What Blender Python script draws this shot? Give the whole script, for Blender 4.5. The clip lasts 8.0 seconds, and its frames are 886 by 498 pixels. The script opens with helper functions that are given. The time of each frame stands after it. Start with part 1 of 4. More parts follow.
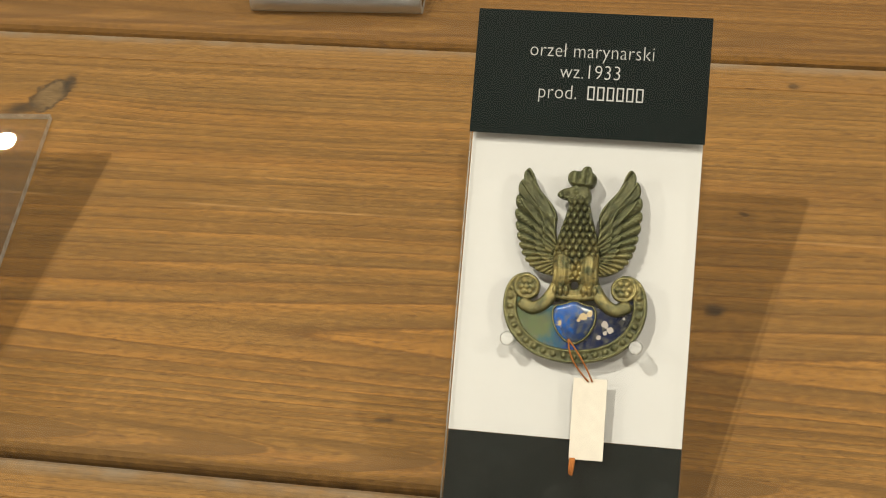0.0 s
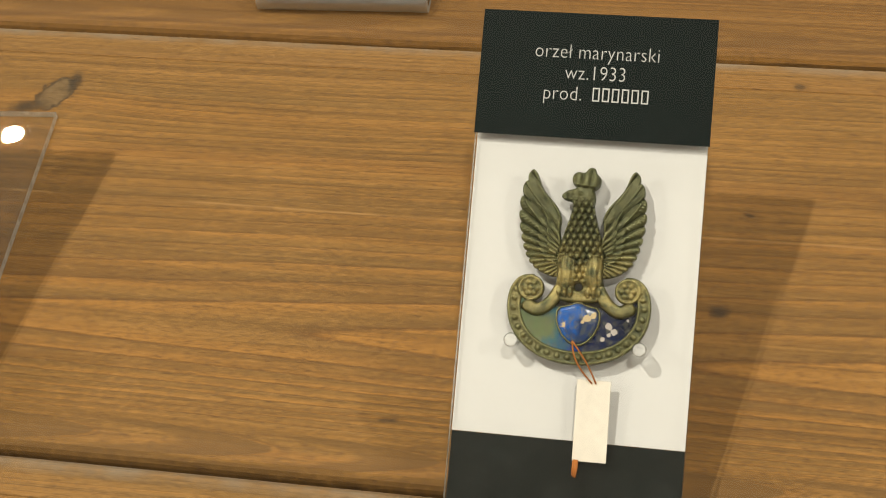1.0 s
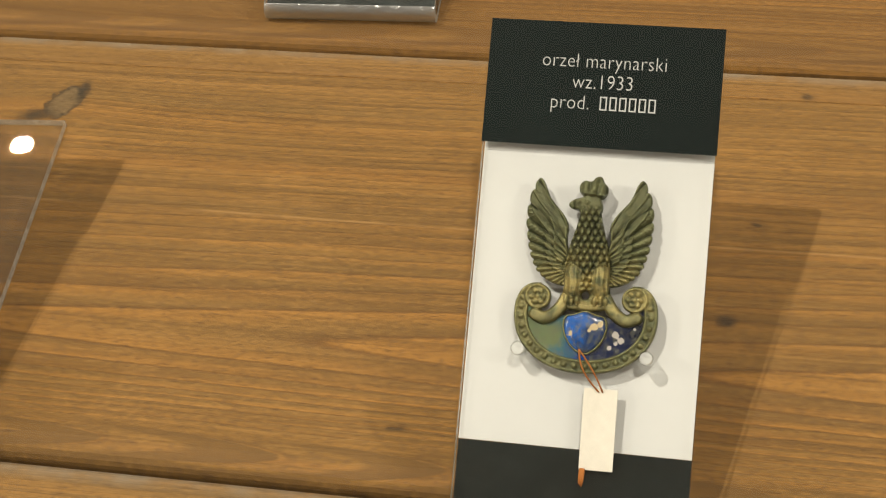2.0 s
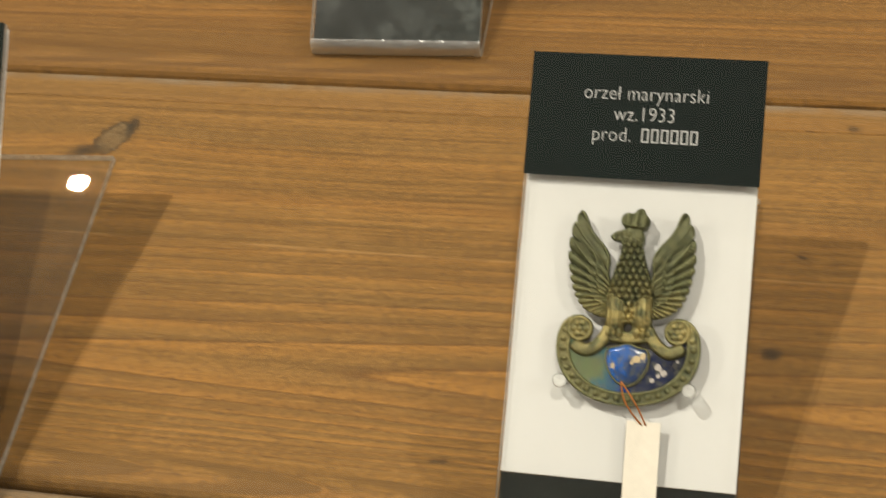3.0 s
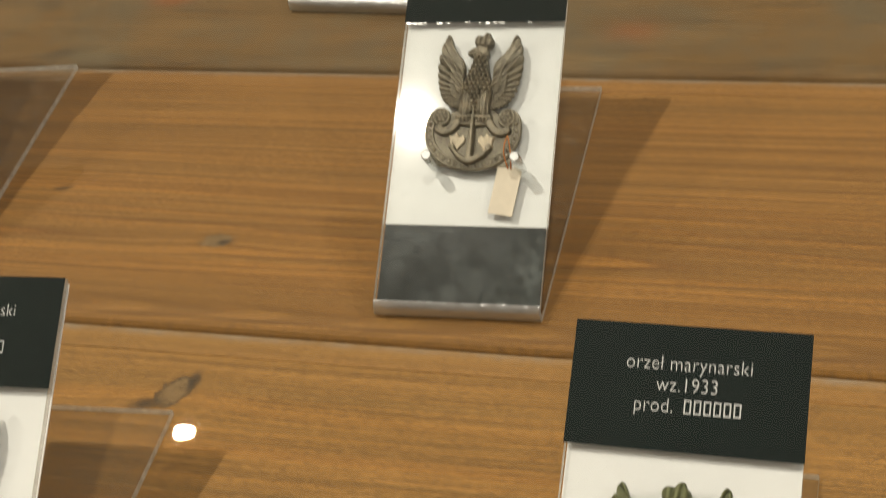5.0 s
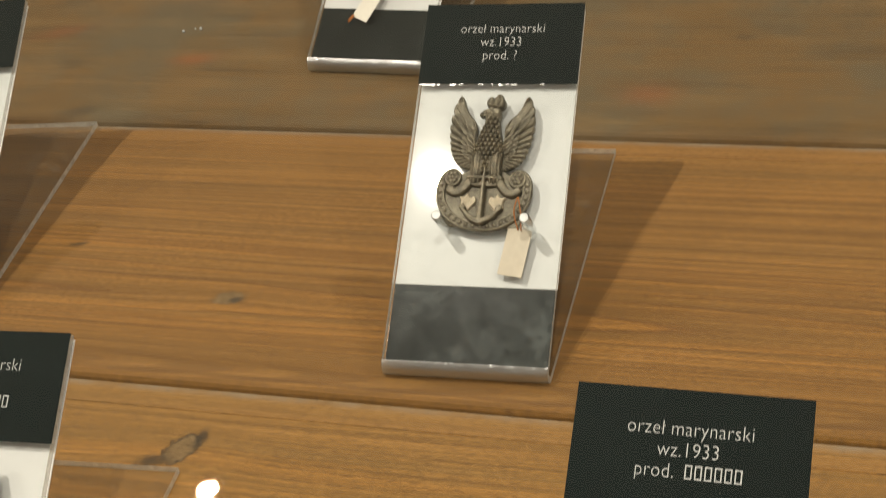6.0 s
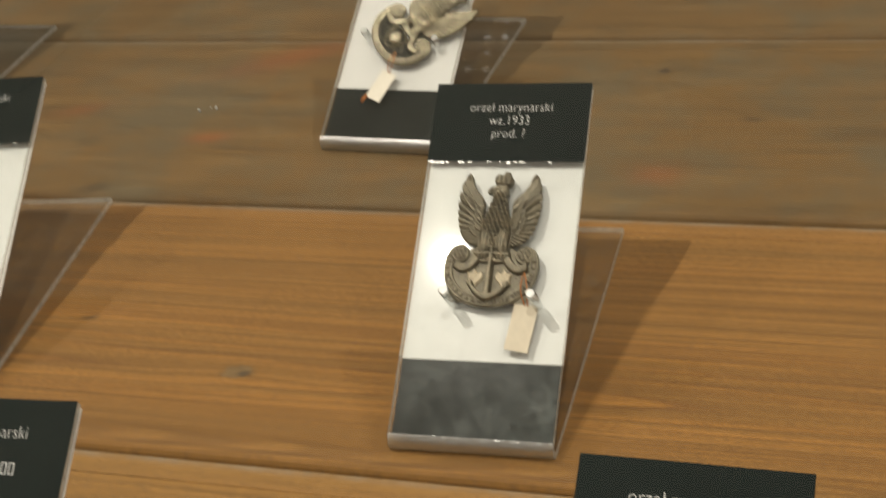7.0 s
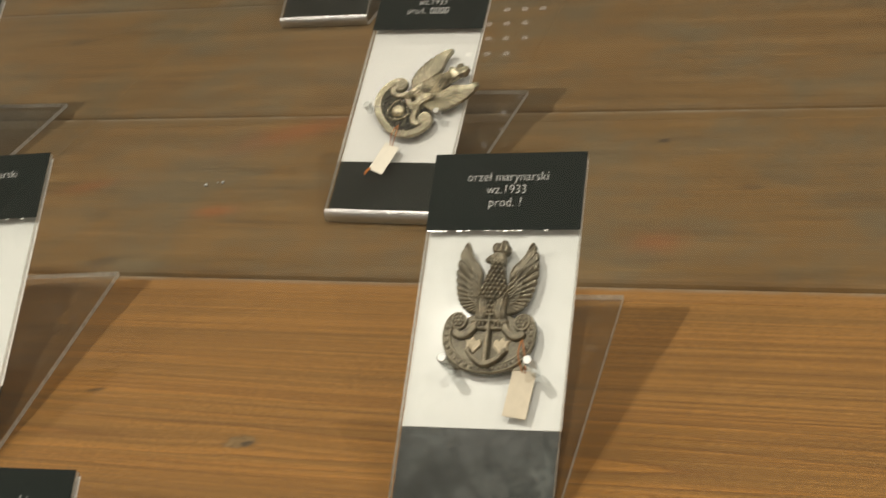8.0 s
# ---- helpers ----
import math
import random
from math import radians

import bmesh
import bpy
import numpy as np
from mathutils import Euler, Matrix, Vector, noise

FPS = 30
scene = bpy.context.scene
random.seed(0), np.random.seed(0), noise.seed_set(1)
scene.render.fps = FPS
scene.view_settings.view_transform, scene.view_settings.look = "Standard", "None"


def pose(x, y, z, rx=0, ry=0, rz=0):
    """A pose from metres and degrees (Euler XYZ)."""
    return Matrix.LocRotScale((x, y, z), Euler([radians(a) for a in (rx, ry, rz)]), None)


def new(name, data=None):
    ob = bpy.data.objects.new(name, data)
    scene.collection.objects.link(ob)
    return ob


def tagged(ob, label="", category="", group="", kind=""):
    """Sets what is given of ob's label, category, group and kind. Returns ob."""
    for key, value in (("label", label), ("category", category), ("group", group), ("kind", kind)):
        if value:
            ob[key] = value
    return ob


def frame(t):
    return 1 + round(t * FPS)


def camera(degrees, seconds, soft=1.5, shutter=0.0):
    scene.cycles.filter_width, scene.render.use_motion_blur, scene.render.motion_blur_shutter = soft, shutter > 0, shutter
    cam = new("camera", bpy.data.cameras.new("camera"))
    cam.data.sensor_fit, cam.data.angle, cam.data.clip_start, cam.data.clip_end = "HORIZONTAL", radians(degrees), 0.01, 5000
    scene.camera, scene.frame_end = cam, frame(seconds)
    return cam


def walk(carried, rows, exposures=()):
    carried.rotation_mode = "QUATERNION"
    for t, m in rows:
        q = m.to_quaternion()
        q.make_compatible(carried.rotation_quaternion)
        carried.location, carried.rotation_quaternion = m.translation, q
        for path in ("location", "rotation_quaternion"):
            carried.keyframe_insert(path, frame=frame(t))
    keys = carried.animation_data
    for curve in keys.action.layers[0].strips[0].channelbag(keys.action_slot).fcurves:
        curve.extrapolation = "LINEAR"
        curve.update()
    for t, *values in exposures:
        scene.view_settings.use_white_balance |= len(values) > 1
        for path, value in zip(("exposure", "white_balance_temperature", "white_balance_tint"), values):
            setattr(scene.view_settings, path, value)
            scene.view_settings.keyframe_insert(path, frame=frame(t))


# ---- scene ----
# ---- the camera and its walk ----
cam = camera(32.411, 8.0, soft=1.0, shutter=1.0)
walk(cam, [
    (0, pose(0.0265, -0.4339, 0.4130, 39.278, 4.700, 8.632)),
    (0.5, pose(0.0272, -0.4322, 0.4141, 39.071, 4.883, 8.775)),
    (1, pose(0.0274, -0.4319, 0.4140, 39.081, 4.783, 8.997)),
    (2.5, pose(0.0289, -0.4337, 0.4136, 40.115, 5.434, 9.659)),
    (3, pose(0.0318, -0.4341, 0.4133, 41.067, 6.533, 10.575)),
    (3.5, pose(0.0349, -0.4345, 0.4139, 42.726, 7.213, 11.985)),
    (4, pose(0.0401, -0.4314, 0.4139, 45.315, 7.357, 13.042)),
    (4.5, pose(0.0470, -0.4283, 0.4120, 48.854, 7.882, 13.991)),
    (6, pose(0.0613, -0.4234, 0.4090, 53.720, 8.496, 16.196)),
    (6.5, pose(0.0639, -0.4243, 0.4089, 55.170, 8.169, 16.646)),
    (7, pose(0.0675, -0.4289, 0.4074, 57.103, 8.457, 17.061)),
    (7.5, pose(0.0723, -0.4321, 0.4068, 59.084, 9.426, 17.945)),
    (8, pose(0.0788, -0.4334, 0.4065, 60.028, 9.382, 17.392)),
], exposures=[(0.0, -0.10), (3.5, -0.10), (6.0, -0.13), (8.0, -0.14)])

# ---- world and lamps ----
world = bpy.data.worlds.new("room_dark")
scene.world = world
world.use_nodes = True
world.node_tree.nodes["Background"].inputs["Color"].default_value = (1.0, 0.9, 0.78, 1)
world.node_tree.nodes["Background"].inputs["Strength"].default_value = 0.02

CEILING = 2.27      # height of the ceiling over the tabletop
FLOOR = -0.82


def downlight(x, y, power, size=0.062, colour=(1.0, 0.91, 0.78)):
    """A recessed ceiling lamp or an added fill light: the light itself; its trim ring follows with the fixtures."""
    data = bpy.data.lights.new("downlight_or_fill", "AREA")
    data.shape, data.size, data.energy, data.color = "DISK", size, power, colour
    ob = new("downlight_or_fill", data)
    ob.matrix_world = pose(x, y, CEILING - 0.012)
    return ob


# the fourth and fifth are added fill for the shadows, no lamp known there
DOWNLIGHTS_AND_FILLS = [(-0.80, -0.46, 40.0), (-1.413, 1.594, 18.0), (0.75, 1.75, 32.0), (0.35, -0.80, 22.0), (1.9, -1.0, 24.0), (-2.4, -1.2, 30.0)]
for lx, ly, power in DOWNLIGHTS_AND_FILLS:
    downlight(lx, ly, power, 0.047)


# ---- materials ----
def node_material(name):
    m = bpy.data.materials.new(name)
    m.use_nodes = True
    nt = m.node_tree
    return m, nt, nt.nodes["Principled BSDF"]


class Net:
    """Short hand for node trees."""

    def __init__(self, nt):
        self.nt = nt

    def put(self, socket, value):
        if hasattr(value, "is_output"):
            self.nt.links.new(value, socket)
        else:
            socket.default_value = value

    def math(self, op, a, b=0.0, c=0.0):
        n = self.nt.nodes.new("ShaderNodeMath")
        n.operation = op
        for s, v in zip(n.inputs, (a, b, c)):
            self.put(s, v)
        return n.outputs[0]

    def xyz(self, v):
        n = self.nt.nodes.new("ShaderNodeSeparateXYZ")
        self.put(n.inputs[0], v)
        return n.outputs

    def vec(self, x, y, z):
        n = self.nt.nodes.new("ShaderNodeCombineXYZ")
        for s, v in zip(n.inputs, (x, y, z)):
            self.put(s, v)
        return n.outputs[0]

    def noise(self, vector, scale, detail=3.0, rough=0.55, distort=0.0):
        n = self.nt.nodes.new("ShaderNodeTexNoise")
        self.put(n.inputs["Vector"], vector)
        self.put(n.inputs["Scale"], scale)
        n.inputs["Detail"].default_value = detail
        n.inputs["Roughness"].default_value = rough
        n.inputs["Distortion"].default_value = distort
        return n.outputs["Fac"]

    def ramp(self, fac, stops):
        n = self.nt.nodes.new("ShaderNodeValToRGB")
        self.put(n.inputs[0], fac)
        e = n.color_ramp.elements
        while len(e) < len(stops):
            e.new(0.5)
        for el, (p, c) in zip(e, stops):
            el.position = p
            el.color = (*c, 1) if hasattr(c, "__len__") else (c, c, c, 1)
        return n.outputs[0]

    def mix(self, fac, a, b, how="MIX"):
        n = self.nt.nodes.new("ShaderNodeMix")
        n.data_type, n.blend_type = "RGBA", how
        self.put(n.inputs["Factor"], fac)
        self.put(n.inputs[6], a if hasattr(a, "is_output") else (*a, 1))
        self.put(n.inputs[7], b if hasattr(b, "is_output") else (*b, 1))
        return n.outputs[2]

    def bump(self, height, strength, distance):
        n = self.nt.nodes.new("ShaderNodeBump")
        n.inputs["Strength"].default_value = strength
        n.inputs["Distance"].default_value = distance
        self.put(n.inputs["Height"], height)
        return n.outputs[0]

    def position(self):
        return self.nt.nodes.new("ShaderNodeNewGeometry").outputs["Position"]

    def local(self):
        return self.nt.nodes.new("ShaderNodeTexCoord").outputs["Object"]


BOARD = 0.1994
# red heartwood marks of the far boards: x, y, half length, half width, lean, strength
RED_MARKS = [(-0.340, 0.372, 0.042, 0.013, 0.55, 0.50), (-0.3554, 0.2668, 0.013, 0.006, 0.1, 0.55), (-0.4584, 0.2978, 0.018, 0.007, 0.4, 0.35), (-0.084, 0.238, 0.014, 0.010, 0.0, 0.4)]
# knots of the boards: x, y, half length, half width, lean, strength (below 0: sound, with a brown heart)
KNOTS = [(-0.2252, -0.0398, 0.0094, 0.0058, 1.05, -0.95), (-0.2192, -0.0330, 0.0058, 0.0026, 1.6, 1.0), (-0.2345, -0.0475, 0.0070, 0.0034, 0.35, 0.9),
         (0.0370, -0.1225, 0.0034, 0.0024, 0.0, 0.95), (0.0620, -0.0143, 0.0024, 0.0016, 0.0, 0.8), (0.0456, -0.0796, 0.0026, 0.0009, -0.2, 0.8), (-0.0660, -0.1760, 0.0034, 0.0010, 0.1, 0.7),
         (-0.2396, 0.0552, 0.0042, 0.0018, 0.2, 0.9), (-0.2440, 0.0560, 0.0075, 0.0045, 0.2, -0.25), (-0.3390, 0.0892, 0.0052, 0.0014, 0.3, 0.8), (-0.100, 0.3535, 0.0032, 0.0026, 0.0, 0.95),
         (-0.4010, 0.2085, 0.0100, 0.0045, 0.3, 0.55), (-0.4328, 0.2600, 0.0085, 0.0062, 0.0, 0.3), (-0.043, 0.298, 0.0060, 0.0030, 0.0, 0.5),
         (-0.598, 0.5316, 0.0095, 0.0050, 0.0, 0.5)]


def wood_material():
    m, nt, bsdf = node_material("stained_pine")
    n = Net(nt)
    x, y, z = n.xyz(n.position())
    pick = nt.nodes.new("ShaderNodeObjectInfo").outputs["Random"]
    off = n.math("MULTIPLY", pick, 37.0)
    shift, heart, plug = 0.0, 0.0, 0.0
    ragged = n.noise(n.position(), 330.0, 4.0, 0.65)
    for kx, ky, a, b, lean, s in KNOTS:
        ux, uy = n.math("SUBTRACT", x, kx), n.math("SUBTRACT", y, ky)
        dx = n.math("DIVIDE", n.math("MULTIPLY_ADD", uy, math.sin(lean), n.math("MULTIPLY", ux, math.cos(lean))), a)
        dy = n.math("DIVIDE", n.math("MULTIPLY_ADD", ux, -math.sin(lean), n.math("MULTIPLY", uy, math.cos(lean))), b)
        r2 = n.math("ADD", n.math("MULTIPLY", dx, dx), n.math("MULTIPLY", dy, dy))
        rough = n.math("MULTIPLY", r2, n.math("MULTIPLY_ADD", ragged, 2.4, -0.2))
        wide = n.math("ADD", n.math("MULTIPLY", n.math("POWER", n.math("DIVIDE", ux, a), 2.0), 0.05), n.math("MULTIPLY", n.math("POWER", n.math("DIVIDE", uy, b), 2.0), 0.25))
        shift = n.math("ADD", shift, n.math("MULTIPLY", n.math("EXPONENT", n.math("MULTIPLY", wide, -1.0)), b * 0.5))
        if s > 0:      # a dead knot: dark all over, ragged
            heart = n.math("MAXIMUM", heart, n.math("MULTIPLY", n.math("EXPONENT", n.math("MULTIPLY", n.math("POWER", n.math("MAXIMUM", rough, 0.0), 2.0), -0.9)), s))
        else:          # a sound knot: brown end grain in a ragged dark ring
            plug = n.math("MAXIMUM", plug, n.ramp(rough, [(0.80, 1.0), (1.05, 0.0)]))
            ring = n.math("SUBTRACT", rough, 1.0)
            heart = n.math("MAXIMUM", heart, n.math("MULTIPLY", n.math("EXPONENT", n.math("MULTIPLY", n.math("MULTIPLY", ring, ring), -16.0)), -s))
    wob = n.noise(n.vec(n.math("ADD", x, off), n.math("MULTIPLY", y, 5.0), off), 4.0, 3.0)
    f = n.math("ADD", n.math("SUBTRACT", y, shift), n.math("MULTIPLY_ADD", wob, 0.006, -0.003))
    xo = n.math("ADD", x, off)
    # flat-sawn figure: arches that open along the board round its heart line, growing denser away from it
    row = n.math("FLOOR", n.math("DIVIDE", y, BOARD))
    apart = n.math("SUBTRACT", f, n.math("MULTIPLY_ADD", row, BOARD, 0.0550))
    reach = n.math("SUBTRACT", n.math("SQRT", n.math("MULTIPLY_ADD", apart, apart, 0.0022 ** 2)), 0.0022)
    below = n.math("LESS_THAN", apart, 0.0)
    dense = n.math("MULTIPLY_ADD", below, 3300.0, 1500.0)
    across = n.math("MULTIPLY", reach, n.math("MULTIPLY_ADD", reach, dense, 64.0))
    way = n.math("MULTIPLY_ADD", n.math("COMPARE", row, 0.0, 0.5), -11.0, 7.1)
    field = n.noise(n.vec(xo, n.math("MULTIPLY", f, 7.0), off), 2.2, 2.0, 0.5)
    ripple = n.noise(n.vec(n.math("MULTIPLY", xo, 9.0), n.math("MULTIPLY", f, 60.0), off), 2.0, 2.0, 0.5)
    phase = n.math("ADD", n.math("SUBTRACT", n.math("MULTIPLY_ADD", x, way, 0.96), across), n.math("MULTIPLY_ADD", field, 1.3, n.math("MULTIPLY", ripple, 0.16)))
    # tongues of dark wood where the eased front edge cuts the rings
    lip = n.math("SUBTRACT", f, n.math("MULTIPLY_ADD", row, BOARD, 0.0092))
    tongue = n.math("SUBTRACT", n.math("MULTIPLY", x, -18.0), n.math("MULTIPLY", n.math("MULTIPLY", lip, lip), 24000.0))
    tongue = n.math("ADD", tongue, n.math("MULTIPLY", field, 2.4))
    front = n.ramp(n.math("ABSOLUTE", lip), [(0.0060, 1.0), (0.0068, 0.0)])
    phase = n.math("MULTIPLY_ADD", n.math("SUBTRACT", tongue, phase), front, phase)
    rings = n.math("FRACT", phase)
    broad = n.noise(n.vec(xo, n.math("MULTIPLY", f, 14.0), off), 2.0, 4.0, 0.6)
    fine = n.noise(n.vec(n.math("MULTIPLY", xo, 1.1), n.math("MULTIPLY", f, 250.0), off), 2.0, 4.0, 0.70)
    fibre = n.noise(n.vec(n.math("MULTIPLY", xo, 190.0), n.math("MULTIPLY", f, 420.0), off), 2.0, 4.0, 0.8)
    pores = n.noise(n.vec(n.math("MULTIPLY", xo, 120.0), n.math("MULTIPLY", f, 900.0), off), 2.0, 2.0, 0.6)
    streak = n.noise(n.vec(n.math("MULTIPLY", xo, 1.3), n.math("MULTIPLY", f, 75.0), off), 2.0, 5.0, 0.68)
    late = n.ramp(rings, [(0.0, 1.0), (0.035, 0.55), (0.07, 0.0), (0.86, 0.12), (0.96, 0.7), (1.0, 1.0)])
    base = n.ramp(rings, [(0.03, (0.372, 0.178, 0.0365)), (0.25, (0.330, 0.160, 0.0345)), (0.55, (0.262, 0.138, 0.0335)), (0.95, (0.212, 0.118, 0.0320))])
    # away from the heart the rings stand close and run into one another
    close = n.ramp(n.math("MULTIPLY", reach, 10.0), [(0.12, 0.0), (0.50, 0.50)])
    base = n.mix(close, base, (0.278, 0.143, 0.0330))
    band = n.noise(n.vec(n.math("MULTIPLY", xo, 0.55), n.math("MULTIPLY", f, 42.0), off), 2.0, 3.0, 0.55)
    calm = n.ramp(n.math("MULTIPLY", reach, 10.0), [(0.06, 0.25), (0.30, 1.0)])
    base = n.mix(n.math("MULTIPLY", calm, n.ramp(band, [(0.36, 0.72), (0.50, 0.0)])), base, (0.180, 0.103, 0.0290))
    base = n.mix(n.math("MULTIPLY", calm, n.ramp(band, [(0.52, 0.0), (0.66, 0.60)])), base, (0.350, 0.162, 0.0340))
    base = n.mix(n.ramp(broad, [(0.30, 0.35), (0.46, 0.0)]), base, (0.205, 0.108, 0.029))
    base = n.mix(n.ramp(broad, [(0.55, 0.0), (0.75, 0.40)]), base, (0.350, 0.165, 0.034))
    base = n.mix(n.math("MULTIPLY", late, n.math("MULTIPLY_ADD", close, -0.80, 0.80)), base, (0.130, 0.060, 0.016))
    base = n.mix(n.ramp(streak, [(0.51, 0.0), (0.64, 0.48)]), base, (0.160, 0.082, 0.023))
    base = n.mix(n.ramp(streak, [(0.28, 0.30), (0.43, 0.0)]), base, (0.400, 0.195, 0.045))
    base = n.mix(n.ramp(fine, [(0.38, 0.55), (0.50, 0.0)]), base, (0.140, 0.076, 0.022))
    base = n.mix(n.ramp(fine, [(0.54, 0.0), (0.70, 0.34)]), base, (0.40, 0.212, 0.060))
    base = n.mix(n.ramp(fibre, [(0.38, 0.62), (0.50, 0.0)]), base, (0.150, 0.082, 0.028))
    base = n.mix(n.ramp(fibre, [(0.53, 0.0), (0.68, 0.42)]), base, (0.420, 0.228, 0.070))
    base = n.mix(n.ramp(pores, [(0.30, 0.60), (0.40, 0.0)]), base, (0.080, 0.040, 0.014))
    base = n.mix(n.math("MULTIPLY", n.ramp(n.math("FRACT", tongue), [(0.02, 0.0), (0.05, 0.85), (0.50, 0.65), (0.62, 0.0)]), front), base, (0.145, 0.080, 0.024))
    # one long pale scratch along the front board
    mark = n.math("ABSOLUTE", n.math("ADD", n.math("ADD", y, 0.0905), n.math("MULTIPLY_ADD", wob, 0.004, -0.002)))
    mark = n.math("MULTIPLY", n.ramp(n.math("MULTIPLY", mark, 100.0), [(0.02, 0.75), (0.07, 0.0)]), n.ramp(n.noise(n.position(), 14.0, 3.0, 0.6), [(0.42, 0.0), (0.55, 1.0)]))
    base = n.mix(n.math("MULTIPLY", mark, 0.6), base, (0.46, 0.265, 0.090))
    # the rebated strip along each back edge, dusty and never sanded
    within = n.math("SUBTRACT", y, n.math("MULTIPLY", row, BOARD))
    strip = n.ramp(within, [(BOARD - 0.0170, 0.0), (BOARD - 0.0166, 1.0)])
    base = n.mix(n.math("MULTIPLY", strip, n.ramp(fibre, [(0.35, 0.0), (0.65, 0.34)])), base, (0.270, 0.160, 0.058))
    # the boards past the second took the stain darker and greyer, with red heartwood showing
    back = n.ramp(y, [(0.192, 0.0), (0.204, 1.0)])
    worn = n.noise(n.position(), 11.0, 4.0, 0.65)
    # the second board and those beyond are mixed darker from its front edge on
    second = n.ramp(y, [(0.0, 0.0), (0.002, 0.26)])
    base = n.mix(second, base, (0.150, 0.062, 0.014))
    base = n.mix(n.math("MULTIPLY", n.ramp(y, [(0.0, 0.0), (0.002, 1.0)]), n.ramp(fine, [(0.38, 0.30), (0.51, 0.0)])), base, (0.125, 0.060, 0.016))
    base = n.mix(n.math("MULTIPLY", n.ramp(y, [(0.0, 0.0), (0.002, 1.0)]), n.ramp(fine, [(0.53, 0.0), (0.68, 0.18)])), base, (0.335, 0.165, 0.040))
    base = n.mix(n.math("MULTIPLY", back, 0.70), base, (0.112, 0.073, 0.027))
    base = n.mix(n.math("MULTIPLY", n.ramp(worn, [(0.44, 0.0), (0.62, 0.80)]), back), base, (0.112, 0.088, 0.046))
    pale = n.noise(n.vec(n.math("MULTIPLY", xo, 6.0), n.math("MULTIPLY", f, 40.0), off), 2.0, 4.0, 0.65)
    base = n.mix(n.math("MULTIPLY", n.ramp(pale, [(0.50, 0.0), (0.70, 0.42)]), back), base, (0.215, 0.132, 0.048))
    base = n.mix(n.math("MULTIPLY", n.ramp(pale, [(0.30, 0.42), (0.46, 0.0)]), back), base, (0.070, 0.046, 0.020))
    red = 0.0
    for rx, ry, a, b, lean, s in RED_MARKS:
        dx, dy = n.math("SUBTRACT", x, rx), n.math("SUBTRACT", y, ry)
        u = n.math("DIVIDE", n.math("MULTIPLY_ADD", dy, math.sin(lean), n.math("MULTIPLY", dx, math.cos(lean))), a)
        v = n.math("DIVIDE", n.math("MULTIPLY_ADD", dx, -math.sin(lean), n.math("MULTIPLY", dy, math.cos(lean))), b)
        r2 = n.math("ADD", n.math("MULTIPLY", u, u), n.math("MULTIPLY", v, v))
        r2 = n.math("MULTIPLY", r2, n.math("MULTIPLY_ADD", n.noise(n.position(), 60.0, 2.0), 1.2, 0.4))
        red = n.math("MAXIMUM", red, n.math("MULTIPLY", n.math("EXPONENT", n.math("MULTIPLY", r2, -1.0)), s))
    base = n.mix(red, base, (0.24, 0.075, 0.022))
    base = n.mix(n.math("MULTIPLY", plug, 0.9), base, n.ramp(n.noise(n.position(), 420.0, 4.0, 0.7), [(0.35, (0.105, 0.068, 0.028)), (0.65, (0.215, 0.142, 0.062))]))
    base = n.mix(n.math("MULTIPLY", heart, n.math("MULTIPLY_ADD", n.noise(n.position(), 350.0, 3.0), 0.9, 0.40)), base, (0.036, 0.028, 0.017))
    # dust settled in the joints
    dust = n.math("MULTIPLY", n.ramp(within, [(BOARD - 0.0062, 0.0), (BOARD - 0.0028, 1.0)]), n.ramp(n.noise(n.position(), 45.0, 4.0, 0.7), [(0.35, 0.15), (0.65, 0.95)]))
    base = n.mix(dust, base, (0.25, 0.215, 0.15))
    base = n.mix(1.0, base, (0.99, 1.01, 1.09), "MULTIPLY")
    n.put(bsdf.inputs["Base Color"], base)
    n.put(bsdf.inputs["Roughness"], n.ramp(streak, [(0.2, 0.58), (0.8, 0.74)]))
    bsdf.inputs["Specular IOR Level"].default_value = 0.22
    height = n.math("ADD", n.math("MULTIPLY", fine, 0.9), n.math("MULTIPLY", late, 0.5))
    n.put(bsdf.inputs["Normal"], n.bump(height, 0.28, 0.0006))
    return m


